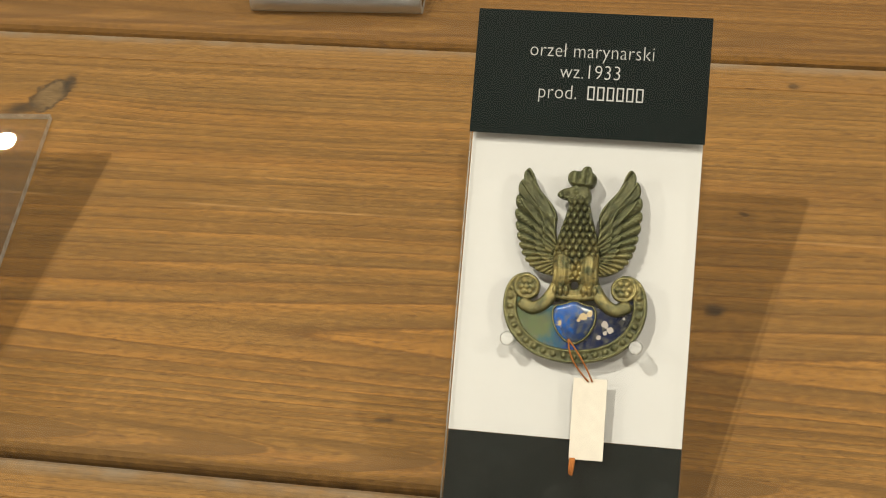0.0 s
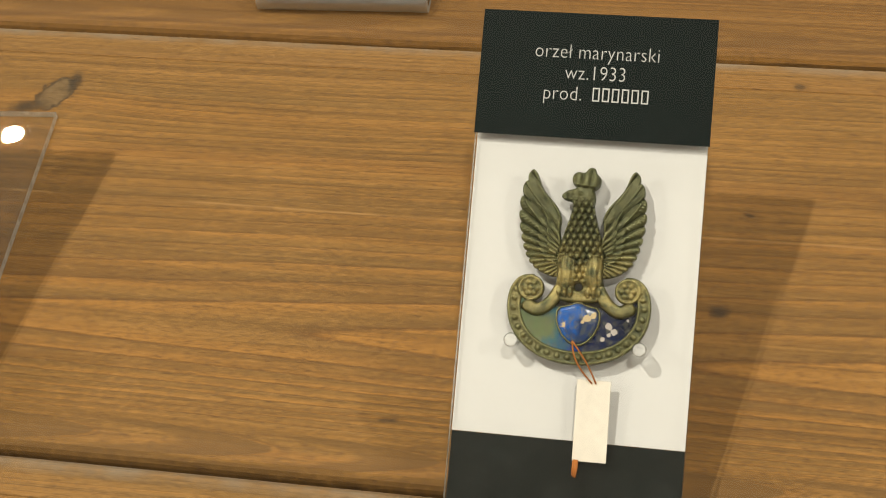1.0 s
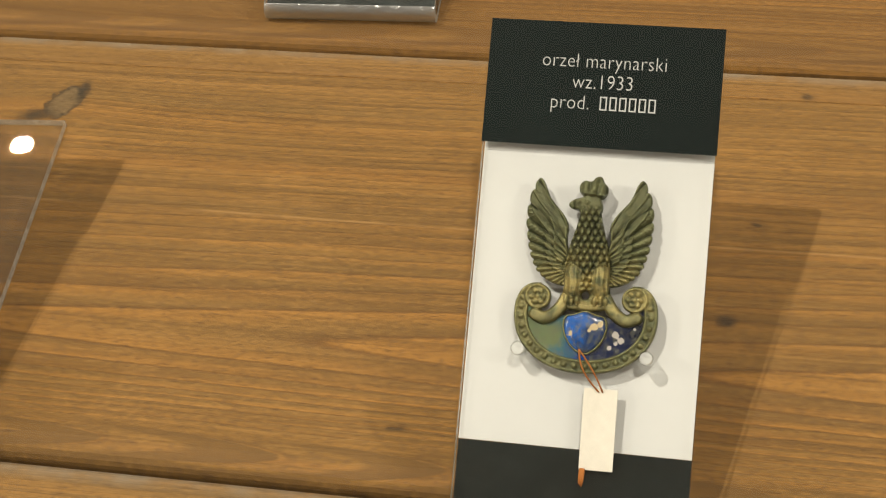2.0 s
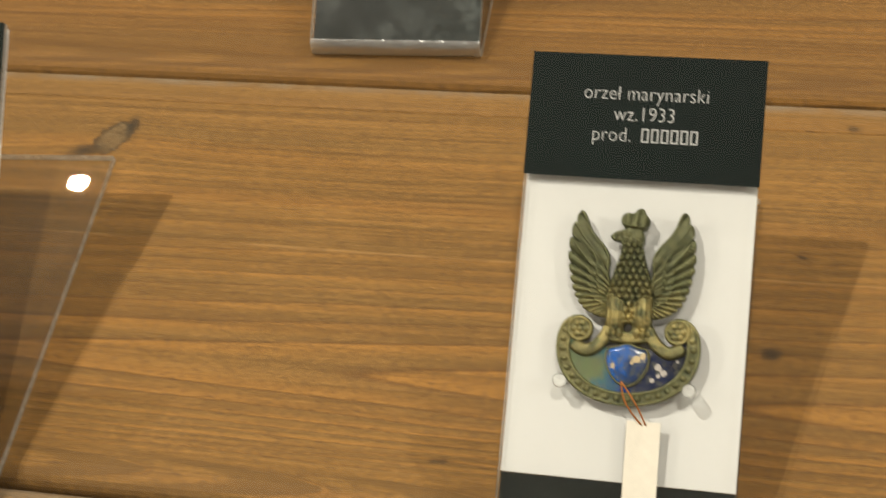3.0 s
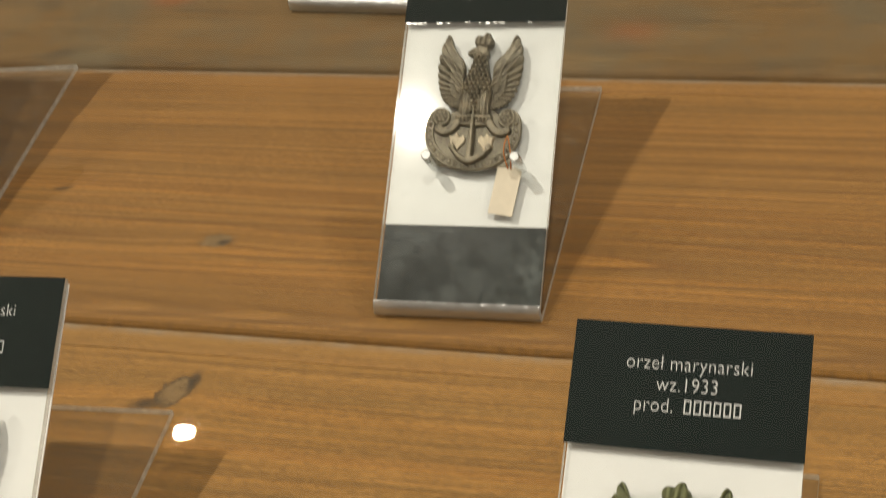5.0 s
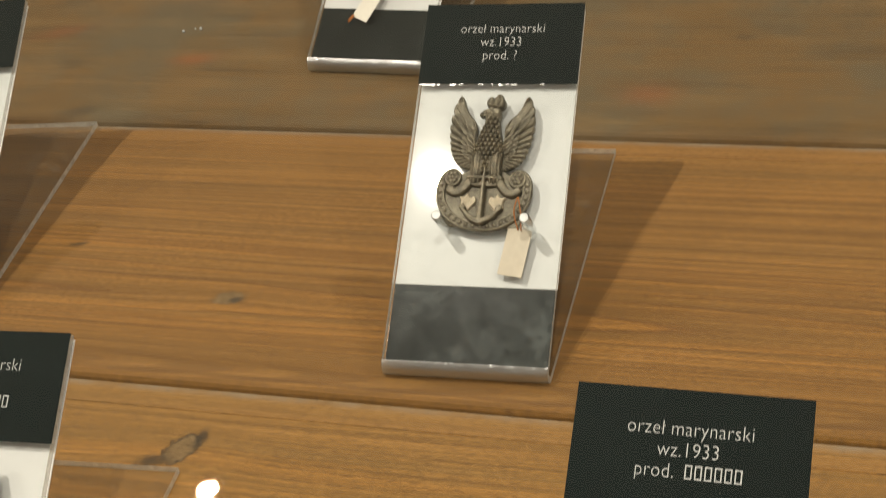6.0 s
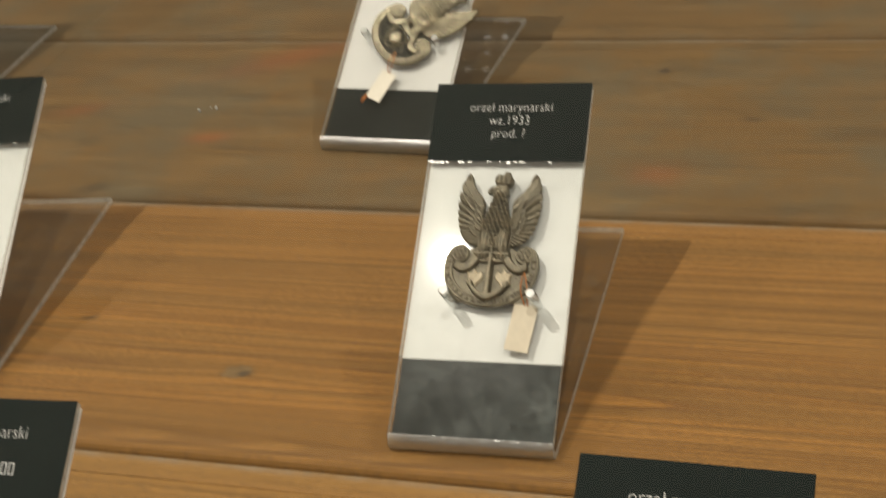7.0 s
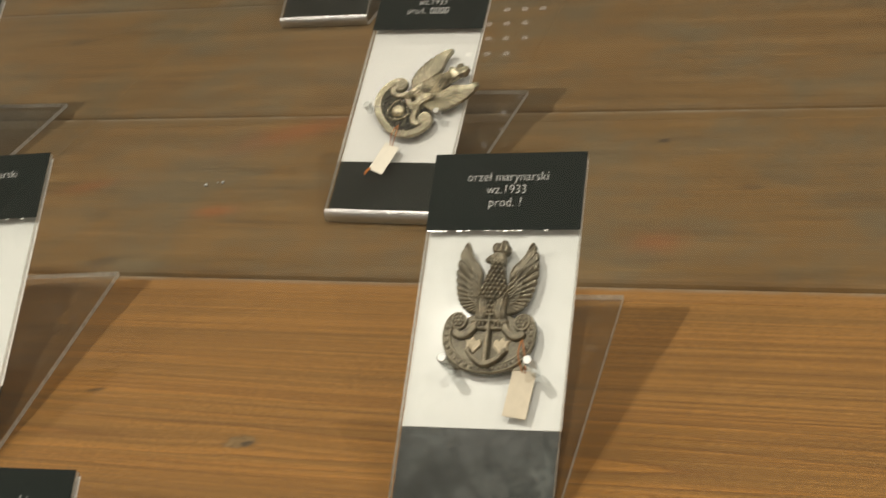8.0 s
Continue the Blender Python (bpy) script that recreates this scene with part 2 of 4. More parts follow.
def clear_material(name, tint, base_gloss, rough=0.0, grime=0.0, smear=0.0):
    """Thin clear sheet: lets light through and mirrors more at a glancing angle."""
    m = bpy.data.materials.new(name)
    m.use_nodes = True
    nt = m.node_tree
    nt.nodes.clear()
    n = Net(nt)
    out = nt.nodes.new("ShaderNodeOutputMaterial")
    see = nt.nodes.new("ShaderNodeBsdfTransparent")
    see.inputs[0].default_value = (*tint, 1)
    gloss = nt.nodes.new("ShaderNodeBsdfGlossy")
    gloss.inputs["Roughness"].default_value = rough
    gloss.inputs["Color"].default_value = (1, 1, 1, 1)
    facing = nt.nodes.new("ShaderNodeLayerWeight")
    facing.inputs[0].default_value = 0.5
    edge = n.math("POWER", facing.outputs["Facing"], 4.0)
    fac = n.math("MULTIPLY_ADD", edge, 1.0, base_gloss)
    mixer = nt.nodes.new("ShaderNodeMixShader")
    n.put(mixer.inputs[0], fac)
    nt.links.new(see.outputs[0], mixer.inputs[1])
    nt.links.new(gloss.outputs[0], mixer.inputs[2])
    last = mixer.outputs[0]
    if smear:
        wide = nt.nodes.new("ShaderNodeBsdfGlossy")
        wide.inputs["Roughness"].default_value = 0.27
        wiped = n.noise(n.local(), 110.0, 5.0, 0.75)
        over = nt.nodes.new("ShaderNodeMixShader")
        n.put(over.inputs[0], n.math("MULTIPLY", n.ramp(wiped, [(0.35, 0.35), (0.70, 1.0)]), smear))
        nt.links.new(last, over.inputs[1])
        nt.links.new(wide.outputs[0], over.inputs[2])
        last = over.outputs[0]
    if grime:
        haze = nt.nodes.new("ShaderNodeBsdfDiffuse")
        haze.inputs[0].default_value = (0.62, 0.70, 0.67, 1)
        spots = n.noise(n.local(), 160.0, 5.0, 0.75)
        cloud = n.noise(n.local(), 26.0, 3.0, 0.6)
        amount = n.math("MULTIPLY", n.ramp(spots, [(0.44, 0.06), (0.72, 1.0)]), n.ramp(cloud, [(0.38, 0.12), (0.68, 1.0)]))
        over = nt.nodes.new("ShaderNodeMixShader")
        n.put(over.inputs[0], n.math("MULTIPLY", amount, grime))
        nt.links.new(last, over.inputs[1])
        nt.links.new(haze.outputs[0], over.inputs[2])
        last = over.outputs[0]
    nt.links.new(last, out.inputs[0])
    return m


def plain_material(name, colour, rough=0.6, metal=0.0, vary=0.12, scale=60.0, bump=0.0, spec=0.5):
    m, nt, bsdf = node_material(name)
    n = Net(nt)
    grain = n.noise(n.local(), scale, 4.0, 0.65)
    cloud = n.noise(n.local(), scale * 0.15, 3.0, 0.6)
    both = n.math("ADD", n.math("MULTIPLY", grain, 0.5), n.math("MULTIPLY", cloud, 0.5))
    low = tuple(c * (1 - vary) for c in colour)
    high = tuple(min(1.0, c * (1 + vary)) for c in colour)
    n.put(bsdf.inputs["Base Color"], n.ramp(both, [(0.3, low), (0.7, high)]))
    n.put(bsdf.inputs["Roughness"], n.ramp(grain, [(0.3, max(0.0, rough - 0.07)), (0.7, min(1.0, rough + 0.07))]))
    bsdf.inputs["Metallic"].default_value = metal
    bsdf.inputs["Specular IOR Level"].default_value = spec
    if bump:
        n.put(bsdf.inputs["Normal"], n.bump(grain, 0.4, bump))
    return m


WOOD = wood_material()
LID = clear_material("case_glass", (0.975, 0.98, 0.975), 0.020)
ACRYLIC = clear_material("clear_acrylic", (0.975, 0.98, 0.975), 0.035, 0.02, 0.016, 0.005)
ACRYLIC_WORN = clear_material("scuffed_acrylic", (0.97, 0.98, 0.975), 0.04, 0.03, 0.085, 0.0045)


def frosted_material(name, white, shine, rough, uneven=0.15):
    """Sawn or bent acrylic: partly clear, partly milky, with a wet-looking shine."""
    m = bpy.data.materials.new(name)
    m.use_nodes = True
    nt = m.node_tree
    nt.nodes.clear()
    n = Net(nt)
    out = nt.nodes.new("ShaderNodeOutputMaterial")
    see = nt.nodes.new("ShaderNodeBsdfTransparent")
    see.inputs[0].default_value = (0.93, 0.95, 0.93, 1)
    milk = nt.nodes.new("ShaderNodeBsdfDiffuse")
    milk.inputs[0].default_value = (0.80, 0.82, 0.79, 1)
    gloss = nt.nodes.new("ShaderNodeBsdfGlossy")
    gloss.inputs["Roughness"].default_value = rough
    n.put(gloss.inputs["Normal"], n.bump(n.noise(n.local(), 300.0, 3.0, 0.6), uneven, 0.0006))
    chips = n.ramp(n.noise(n.local(), 330.0, 4.0, 0.7), [(0.38, 0.6), (0.66, 1.0)])
    a = nt.nodes.new("ShaderNodeMixShader")
    n.put(a.inputs[0], n.math("MULTIPLY", chips, white))
    nt.links.new(see.outputs[0], a.inputs[1])
    nt.links.new(milk.outputs[0], a.inputs[2])
    b = nt.nodes.new("ShaderNodeMixShader")
    b.inputs[0].default_value = shine
    nt.links.new(a.outputs[0], b.inputs[1])
    nt.links.new(gloss.outputs[0], b.inputs[2])
    nt.links.new(b.outputs[0], out.inputs[0])
    return m


ACRYLIC_FOLD = frosted_material("acrylic_fold", 0.09, 0.44, 0.30, 1.0)
ACRYLIC_EDGE = frosted_material("acrylic_edge", 0.62, 0.20, 0.20, 0.4)
PEG_END = frosted_material("peg_end", 0.58, 0.04, 0.30)


def card_material():
    """White card with faint scuffs and specks."""
    m, nt, bsdf = node_material("white_card")
    n = Net(nt)
    p = n.local()
    scuff = n.math("MULTIPLY", n.ramp(n.noise(p, 260.0, 5.0, 0.75), [(0.60, 0.0), (0.74, 0.35)]), n.ramp(n.noise(p, 40.0, 3.0, 0.6), [(0.40, 0.0), (0.62, 1.0)]))
    colour = n.mix(scuff, (0.80, 0.80, 0.79), (0.52, 0.50, 0.46))
    n.put(bsdf.inputs["Base Color"], colour)
    bsdf.inputs["Roughness"].default_value = 0.75
    bsdf.inputs["Specular IOR Level"].default_value = 0.2
    return m


PAPER_WHITE = card_material()
PAPER_BLACK = plain_material("black_card", (0.0075, 0.0125, 0.0113), 0.62, vary=0.28, scale=70.0, spec=0.06)
LETTER = plain_material("letter_white", (0.46, 0.47, 0.46), 0.7, vary=0.03)
PLASTER = plain_material("wall_paint", (0.55, 0.53, 0.49), 0.9, vary=0.05, scale=8.0)
CEILING_PAINT = plain_material("ceiling_paint", (0.72, 0.70, 0.67), 0.9, vary=0.04, scale=8.0)
FLOORING = plain_material("floor_tiles", (0.32, 0.29, 0.25), 0.5, vary=0.12, scale=10.0)
TRIM = plain_material("lamp_trim", (0.75, 0.75, 0.74), 0.35, vary=0.03)


# ---- mesh helpers ----
def finish(bm, name):
    mesh = bpy.data.meshes.new(name)
    bm.normal_update()
    bm.to_mesh(mesh)
    bm.free()
    return mesh


def part(name, bm, material, parent=None, label="", m=None):
    """Links a bmesh or a mesh as one object under a thing or a part."""
    mesh = finish(bm, name) if isinstance(bm, bmesh.types.BMesh) else bm
    if not mesh.materials:
        mesh.materials.append(material)
    ob = new(name, mesh)
    if parent is not None:
        ob.parent = parent
    if m is not None:
        ob.matrix_basis = m
    return tagged(ob, label)


def thing(name, m, label, category, group="", kind=""):
    ob = new(name)
    ob.empty_display_size = 0.02
    ob.matrix_basis = m
    return tagged(ob, label, category, group, kind)


def box(x0, y0, z0, x1, y1, z1, bevel=0.0, bm=None):
    bm = bm or bmesh.new()
    made = bmesh.ops.create_cube(bm, size=1.0, matrix=Matrix.LocRotScale(((x0 + x1) / 2, (y0 + y1) / 2, (z0 + z1) / 2), None, (x1 - x0, y1 - y0, z1 - z0)))
    if bevel:
        edges = list({e for v in made["verts"] for e in v.link_edges})
        bmesh.ops.bevel(bm, geom=edges, offset=bevel, segments=2, affect="EDGES", profile=0.5)
    return bm


def extruded(profile, x0, x1, closed=True, smooth=False):
    """A profile of (y, z) points drawn out along x, with end caps."""
    bm = bmesh.new()
    a = [bm.verts.new((x0, y, z)) for y, z in profile]
    b = [bm.verts.new((x1, y, z)) for y, z in profile]
    k = len(profile)
    for i in range(k if closed else k - 1):
        j = (i + 1) % k
        face = bm.faces.new((a[i], a[j], b[j], b[i]))
        face.smooth = smooth
    if closed:
        bm.faces.new(a[::-1])
        bm.faces.new(b)
    bmesh.ops.recalc_face_normals(bm, faces=bm.faces)
    return bm


def tube(points, radius, sides=8, caps=True):
    """A round rod along a list of points."""
    bm = bmesh.new()
    pts = [Vector(p) for p in points]
    rings = []
    for i, p in enumerate(pts):
        d = (pts[min(i + 1, len(pts) - 1)] - pts[max(i - 1, 0)]).normalized()
        side = d.cross(Vector((0.3, 0.2, 1))).normalized()
        up = side.cross(d)
        r = radius[i] if hasattr(radius, "__len__") else radius
        rings.append([bm.verts.new(p + r * (math.cos(2 * math.pi * k / sides) * side + math.sin(2 * math.pi * k / sides) * up)) for k in range(sides)])
    for a, b in zip(rings, rings[1:]):
        for k in range(sides):
            f = bm.faces.new((a[k], a[(k + 1) % sides], b[(k + 1) % sides], b[k]))
            f.smooth = True
    if caps:
        bm.faces.new(rings[0][::-1])
        bm.faces.new(rings[-1])
    bmesh.ops.recalc_face_normals(bm, faces=bm.faces)
    return bm


# ---- the room that closes the place ----
def room():
    x0, x1, y0, y1 = -3.2, 3.0, -2.6, 6.0
    tagged(part("floor", box(x0 - .1, y0 - .1, FLOOR - .1, x1 + .1, y1 + .1, FLOOR), FLOORING), "plain dull stone-coloured floor of the exhibition room", "floor", kind="structure")
    tagged(part("ceiling", box(x0 - .1, y0 - .1, CEILING, x1 + .1, y1 + .1, CEILING + .1), CEILING_PAINT), "plain off-white ceiling with recessed lamps", "ceiling", kind="structure")
    for name, b in (("wall_north", (x0 - .1, y1, FLOOR, x1 + .1, y1 + .1, CEILING)), ("wall_south", (x0 - .1, y0 - .1, FLOOR, x1 + .1, y0, CEILING)),
                    ("wall_west", (x0 - .1, y0, FLOOR, x0, y1, CEILING)), ("wall_east", (x1, y0, FLOOR, x1 + .1, y1, CEILING))):
        tagged(part(name, box(*b), PLASTER), "plain matt painted wall of the room", "wall", kind="structure")


room()

# ---- table case: boards, apron, glass lid ----
PLANK = BOARD
FIRST, LAST = -3, 4
TABLE_X = (-1.05, 0.62)


def plank_mesh(x0, x1):
    """One board: eased front edge, shallow slope along the back edge where the next board laps over."""
    w, t = PLANK, 0.022
    prof = [(0.0014, -t), (0.0014, -0.0060), (0.0017, -0.0042), (0.0026, -0.0026), (0.0042, -0.0014), (0.0064, -0.0006), (0.0098, 0.0),
            (w - 0.0182, 0.0), (w - 0.0176, -0.0003), (w - 0.0173, -0.0012), (w - 0.0166, -0.0012), (w - 0.0163, -0.0008), (w - 0.0060, -0.0012), (w - 0.0030, -0.0016), (w - 0.0012, -0.0034), (w - 0.0012, -t)]
    bm = extruded(prof, x0, x1)
    return finish(bm, "plank")


tabletop = thing("tabletop", pose(0, 0, 0), "brown-stained pine boards laid side by side as a display bed", "tabletop", kind="structure")
board = plank_mesh(*TABLE_X)
for row in range(FIRST, LAST + 1):
    part("plank", board, WOOD, tabletop, m=pose(0, PLANK * row, 0))
near_y, far_y = PLANK * FIRST, PLANK * (LAST + 1)
CASE_WOOD = plain_material("case_frame_paint", (0.05, 0.045, 0.04), 0.5, vary=0.1, scale=30.0)
LID_Z = 0.20


def display_case():
    """The body of the table case below and beside the boards, and its glass lid."""
    x0, x1 = TABLE_X
    body = thing("table_case", pose(0, 0, FLOOR), "dark painted table case round the board bed", "display case", kind="structure")
    h = -FLOOR
    part("apron", box(x0 - .03, near_y - .03, h - .25, x1 + .03, far_y + .03, h - .024), CASE_WOOD, body)
    for x, y in ((x0, near_y), (x1 - .06, near_y), (x0, far_y - .06), (x1 - .06, far_y - .06)):
        part("leg", box(x, y, 0, x + .06, y + .06, h - .25, 0.004), CASE_WOOD, body)
    for b in ((x0 - .03, near_y - .03, x1 + .03, near_y), (x0 - .03, far_y, x1 + .03, far_y + .03), (x0 - .03, near_y, x0, far_y), (x1, near_y, x1 + .03, far_y)):
        part("side_board", box(b[0], b[1], h - .024, b[2], b[3], h + .05), CASE_WOOD, body)
    for b in ((x0 - .02, near_y - .02, x1 + .02, near_y - .014), (x0 - .02, far_y + .014, x1 + .02, far_y + .02), (x0 - .02, near_y - .014, x0 - .014, far_y + .014), (x1 + .014, near_y - .014, x1 + .02, far_y + .014)):
        part("side_pane", box(b[0], b[1], h + .05, b[2], b[3], h + LID_Z), LID, body)
    bm = bmesh.new()
    bmesh.ops.create_grid(bm, x_segments=1, y_segments=1, size=0.5, matrix=Matrix.LocRotScale(((x0 + x1) / 2, (near_y + far_y) / 2, h + LID_Z), None, (x1 - x0 + .04, far_y - near_y + .04, 1)))
    part("lid_pane", bm, LID, body, "clear glass lid that mirrors the ceiling lamps")


display_case()


def lamp_fixture(x, y):
    """Trim ring of a recessed ceiling lamp; the added fill lights get one too."""
    ob = thing("ceiling_lamp_or_fill", pose(x, y, CEILING), "white recessed round ceiling lamp, switched on, in a set with added fill lights", "ceiling lamp", "ceiling lamps")
    bm = bmesh.new()
    rings = []
    for r, z in ((0.033, -0.001), (0.033, -0.010), (0.036, -0.013), (0.050, -0.008), (0.052, -0.001)):
        rings.append([bm.verts.new((r * math.cos(a * math.pi / 16), r * math.sin(a * math.pi / 16), z)) for a in range(32)])
    for a, b in zip(rings, rings[1:]):
        for k in range(32):
            bm.faces.new((a[k], a[(k + 1) % 32], b[(k + 1) % 32], b[k])).smooth = True
    part("trim_ring", bm, TRIM, ob)


for lx, ly, power in DOWNLIGHTS_AND_FILLS:
    lamp_fixture(lx, ly)


def glow_material(name, strength):
    m, nt, bsdf = node_material(name)
    bsdf.inputs["Base Color"].default_value = (0.8, 0.8, 0.8, 1)
    bsdf.inputs["Emission Color"].default_value = (1.0, 0.95, 0.86, 1)
    bsdf.inputs["Emission Strength"].default_value = strength
    return m


LED = glow_material("led_glow", 0.7)


def led_lamp(x, y):
    """A ceiling lamp of many small diodes, which the lid mirrors as a swarm of dots."""
    ob = thing("led_lamp", pose(x, y, CEILING), "flat ceiling lamp with a grid of small diodes", "ceiling lamp")
    part("plate", box(-0.17, -0.30, -0.012, 0.17, 0.30, 0.0, 0.003), TRIM, ob)
    for j in range(4):
        for i in range(3):
            bm = bmesh.new()
            bmesh.ops.create_cone(bm, cap_ends=True, segments=12, radius1=0.012, radius2=0.013, depth=0.006)
            part("diode", bm, LED, ob, m=pose(-0.09 + 0.075 * i + 0.037 * (j % 2), -0.22 + 0.145 * j, -0.015))


led_lamp(-1.72, 4.90)


# ---- the acrylic display stands ----
WIDE = 0.070
LENGTH, LEAF_BACK = 0.1619, 0.1678     # rising leaf, lying leaf
V_FOOT, V_HEAD = 0.0339, 0.1239
THICK = 0.0028
FOLD = 0.005


def stand_profile(tilt, steps=9):
    """The folded sheet from the side, outer skin and inner skin, as (y, z); the rising leaf starts at y = 0."""
    cy = FOLD * math.sin(tilt)
    a0, a1 = -math.pi / 2, -math.pi * 1.5 + tilt
    outer, inner = [(LEAF_BACK, 0.0)], [(LEAF_BACK, THICK)]
    for chain, r in ((outer, FOLD), (inner, FOLD - THICK)):
        for i in range(steps + 1):
            a = a0 + (a1 - a0) * i / steps
            chain.append((cy + r * math.cos(a), FOLD + r * math.sin(a)))
        y, z = chain[-1]
        chain.append((y + LENGTH * math.cos(tilt), z + LENGTH * math.sin(tilt)))
    return outer, inner


def leaf_frame(tilt):
    """Local axes of the rising leaf's front face: x across, y up along it, z out of it."""
    return pose(0, 0, FOLD * (1 + math.cos(tilt)), math.degrees(tilt))


def text_line(words, size, x, y, parent, squeeze=0.86):
    data = bpy.data.curves.new("caption", "FONT")
    data.body, data.size, data.align_x, data.space_character = words, size, "CENTER", 1.03
    data.resolution_u, data.extrude, data.offset = 3, 0.00004, -0.00009
    data.materials.append(LETTER)
    ob = new("caption", data)
    ob.parent = parent
    ob.matrix_basis = Matrix.LocRotScale((x, y, 0.00032), None, (squeeze, 1, 1))
    return ob


def name_bars(x0, x1, y, height, count, parent):
    """Plain hollow blocks in place of a maker's name."""
    step, line = (x1 - x0) / count, 0.00042
    for i in range(count):
        a, b = x0 + i * step, x0 + (i + 0.74) * step
        bm = bmesh.new()
        for p, q, r, t in ((a, y, a + line, y + height), (b - line, y, b, y + height), (a + line, y, b - line, y + line), (a + line, y + height - line, b - line, y + height)):
            box(p, q, 0.00028, r, t, 0.00034, bm=bm)
        part("name_bar", bm, LETTER, parent)


def display_stand(x, y, turn, tilt, lines, bars, label, chipped=False):
    base = thing("display_stand", pose(x, y, 0, 0, 0, math.degrees(turn)), label, "display stand", "badge display stands")
    outer, inner = stand_profile(tilt)
    bm = bmesh.new()
    for chain in (outer, inner):
        a = [bm.verts.new((0.0, p, q)) for p, q in chain]
        b = [bm.verts.new((WIDE, p, q)) for p, q in chain]
        for i in range(len(chain) - 1):
            if chain is inner or i in (0, len(chain) - 2):
                f = bm.faces.new((a[i], a[i + 1], b[i + 1], b[i]))
                f.smooth = 0 < i < len(chain) - 2
    bmesh.ops.recalc_face_normals(bm, faces=bm.faces)
    part("folded_sheet", bm, ACRYLIC_WORN if chipped else ACRYLIC, base, "clear acrylic sheet folded to a slanting rest")
    bm = bmesh.new()
    a = [bm.verts.new((0.0, p, q)) for p, q in outer[1:-1]]
    b = [bm.verts.new((WIDE, p, q)) for p, q in outer[1:-1]]
    for i in range(len(a) - 1):
        bm.faces.new((a[i], a[i + 1], b[i + 1], b[i])).smooth = True
    part("fold", bm, ACRYLIC_FOLD, base, "bright rounded fold of the sheet")
    # the sawn edges all round
    for side in (0, 1):
        bm = bmesh.new()
        xx = WIDE * side
        o = [bm.verts.new((xx, p, q)) for p, q in outer]
        i_ = [bm.verts.new((xx, p, q)) for p, q in inner]
        for k in range(len(outer) - 1):
            bm.faces.new((o[k], o[k + 1], i_[k + 1], i_[k]))
        part("side_edge", bm, ACRYLIC_EDGE, base)
    for k in (0, -1):
        bm = bmesh.new()
        q = [(0, *outer[k]), (WIDE, *outer[k]), (WIDE, *inner[k]), (0, *inner[k])]
        bm.faces.new([bm.verts.new(v) for v in q])
        part("end_edge", bm, ACRYLIC_EDGE, base)
    # what the leaf carries
    m = leaf_frame(tilt)
    back = -THICK - 0.0012
    part("backing_card", box(0.0002, V_FOOT, back - 0.0005, WIDE - 0.0002, LENGTH - 0.001, back), PAPER_WHITE, base, "white backing card", m)
    part("foot_card", box(0.0003, 0.0005, back - 0.0005, WIDE - 0.0003, V_FOOT - 0.0002, back), PAPER_BLACK, base, "black card strip along the foot", m)
    header = part("header_card", box(-0.0003, V_HEAD, 0.0001, WIDE + 0.0003, LENGTH + 0.0002, 0.0003), PAPER_BLACK, base, "black caption card with white lettering", m)
    y0 = V_HEAD + 0.0243
    for i, words in enumerate(lines):
        text_line(words[0], 0.0063, WIDE / 2 + words[1], y0 - 0.0064 * i, header)
    if bars:
        name_bars(bars[0], bars[1], y0 - 0.0064 * 2, 0.0042, bars[2], header)
    if chipped:
        bm = bmesh.new()
        at = 0.0005
        while at < WIDE * 0.9:
            long = random.uniform(0.0006, 0.0028)
            if random.random() < 0.85 - at * 9:
                box(at, V_HEAD - random.uniform(0.0004, 0.0009), 0.0001, at + long, V_HEAD - 0.0001, 0.0004, bm=bm)
            at += long + random.uniform(0.0002, 0.0016)
        part("chipped_edge", bm, CHIPS, base, "chipped pale cut edge", m)
    return base, m


CHIPS = frosted_material("chipped_edge", 0.7, 0.10, 0.2)
STANDS = {   # x, y, turn, tilt
    "a": (-0.0412, -0.2229, -0.0058, 0.5854), "b": (-0.1543, 0.0131, 0.0331, 0.5964), "c": (-0.2773, 0.2551, -0.0423, 0.5335), "d": (-0.2804, -0.2237, 0.0567, 0.6027), "e": (-0.4327, 0.0198, 0.1110, 0.5470), "g": (-0.6119, 0.2465, -0.0000, 0.5730), "f": (-0.4261, 0.5429, 0.0000, 0.5730)}
FIRM = [("orzeł marynarski", 0.0), ("wz.1933", 0.0), ("prod.", -0.0095)]
OPEN = [("orzeł marynarski", 0.0), ("wz.1933", 0.0), ("prod. ?", 0.0)]
PLAN = {"a": (FIRM, (0.0345, 0.0520, 6)), "b": (OPEN, None), "c": (FIRM, (0.0345, 0.0470, 4)), "d": (FIRM, (0.0345, 0.0520, 6)), "e": (OPEN, None), "f": (OPEN, None), "g": (OPEN, None)}
LEAF = {}
for key, (sx, sy, turn, tilt) in STANDS.items():
    lines, bars = PLAN[key]
    base, m = display_stand(sx, sy, turn, tilt, lines, bars, "clear folded acrylic stand with white card and black caption", key in "be")
    LEAF[key] = base.matrix_basis @ m


# ---- the eagle badges ----
MM = 0.001


def smooth_path(points, closed=True, rounds=2):
    """Corner cutting that turns a few control points into a soft outline."""
    p = np.array(points, float)
    for _ in range(rounds):
        q = np.roll(p, -1, 0) if closed else p[1:]
        a = p if closed else p[:-1]
        cut = np.stack([0.75 * a + 0.25 * q, 0.25 * a + 0.75 * q], 1).reshape(-1, 2)
        p = cut if closed else np.concatenate([p[:1], cut, p[-1:]])
    return p


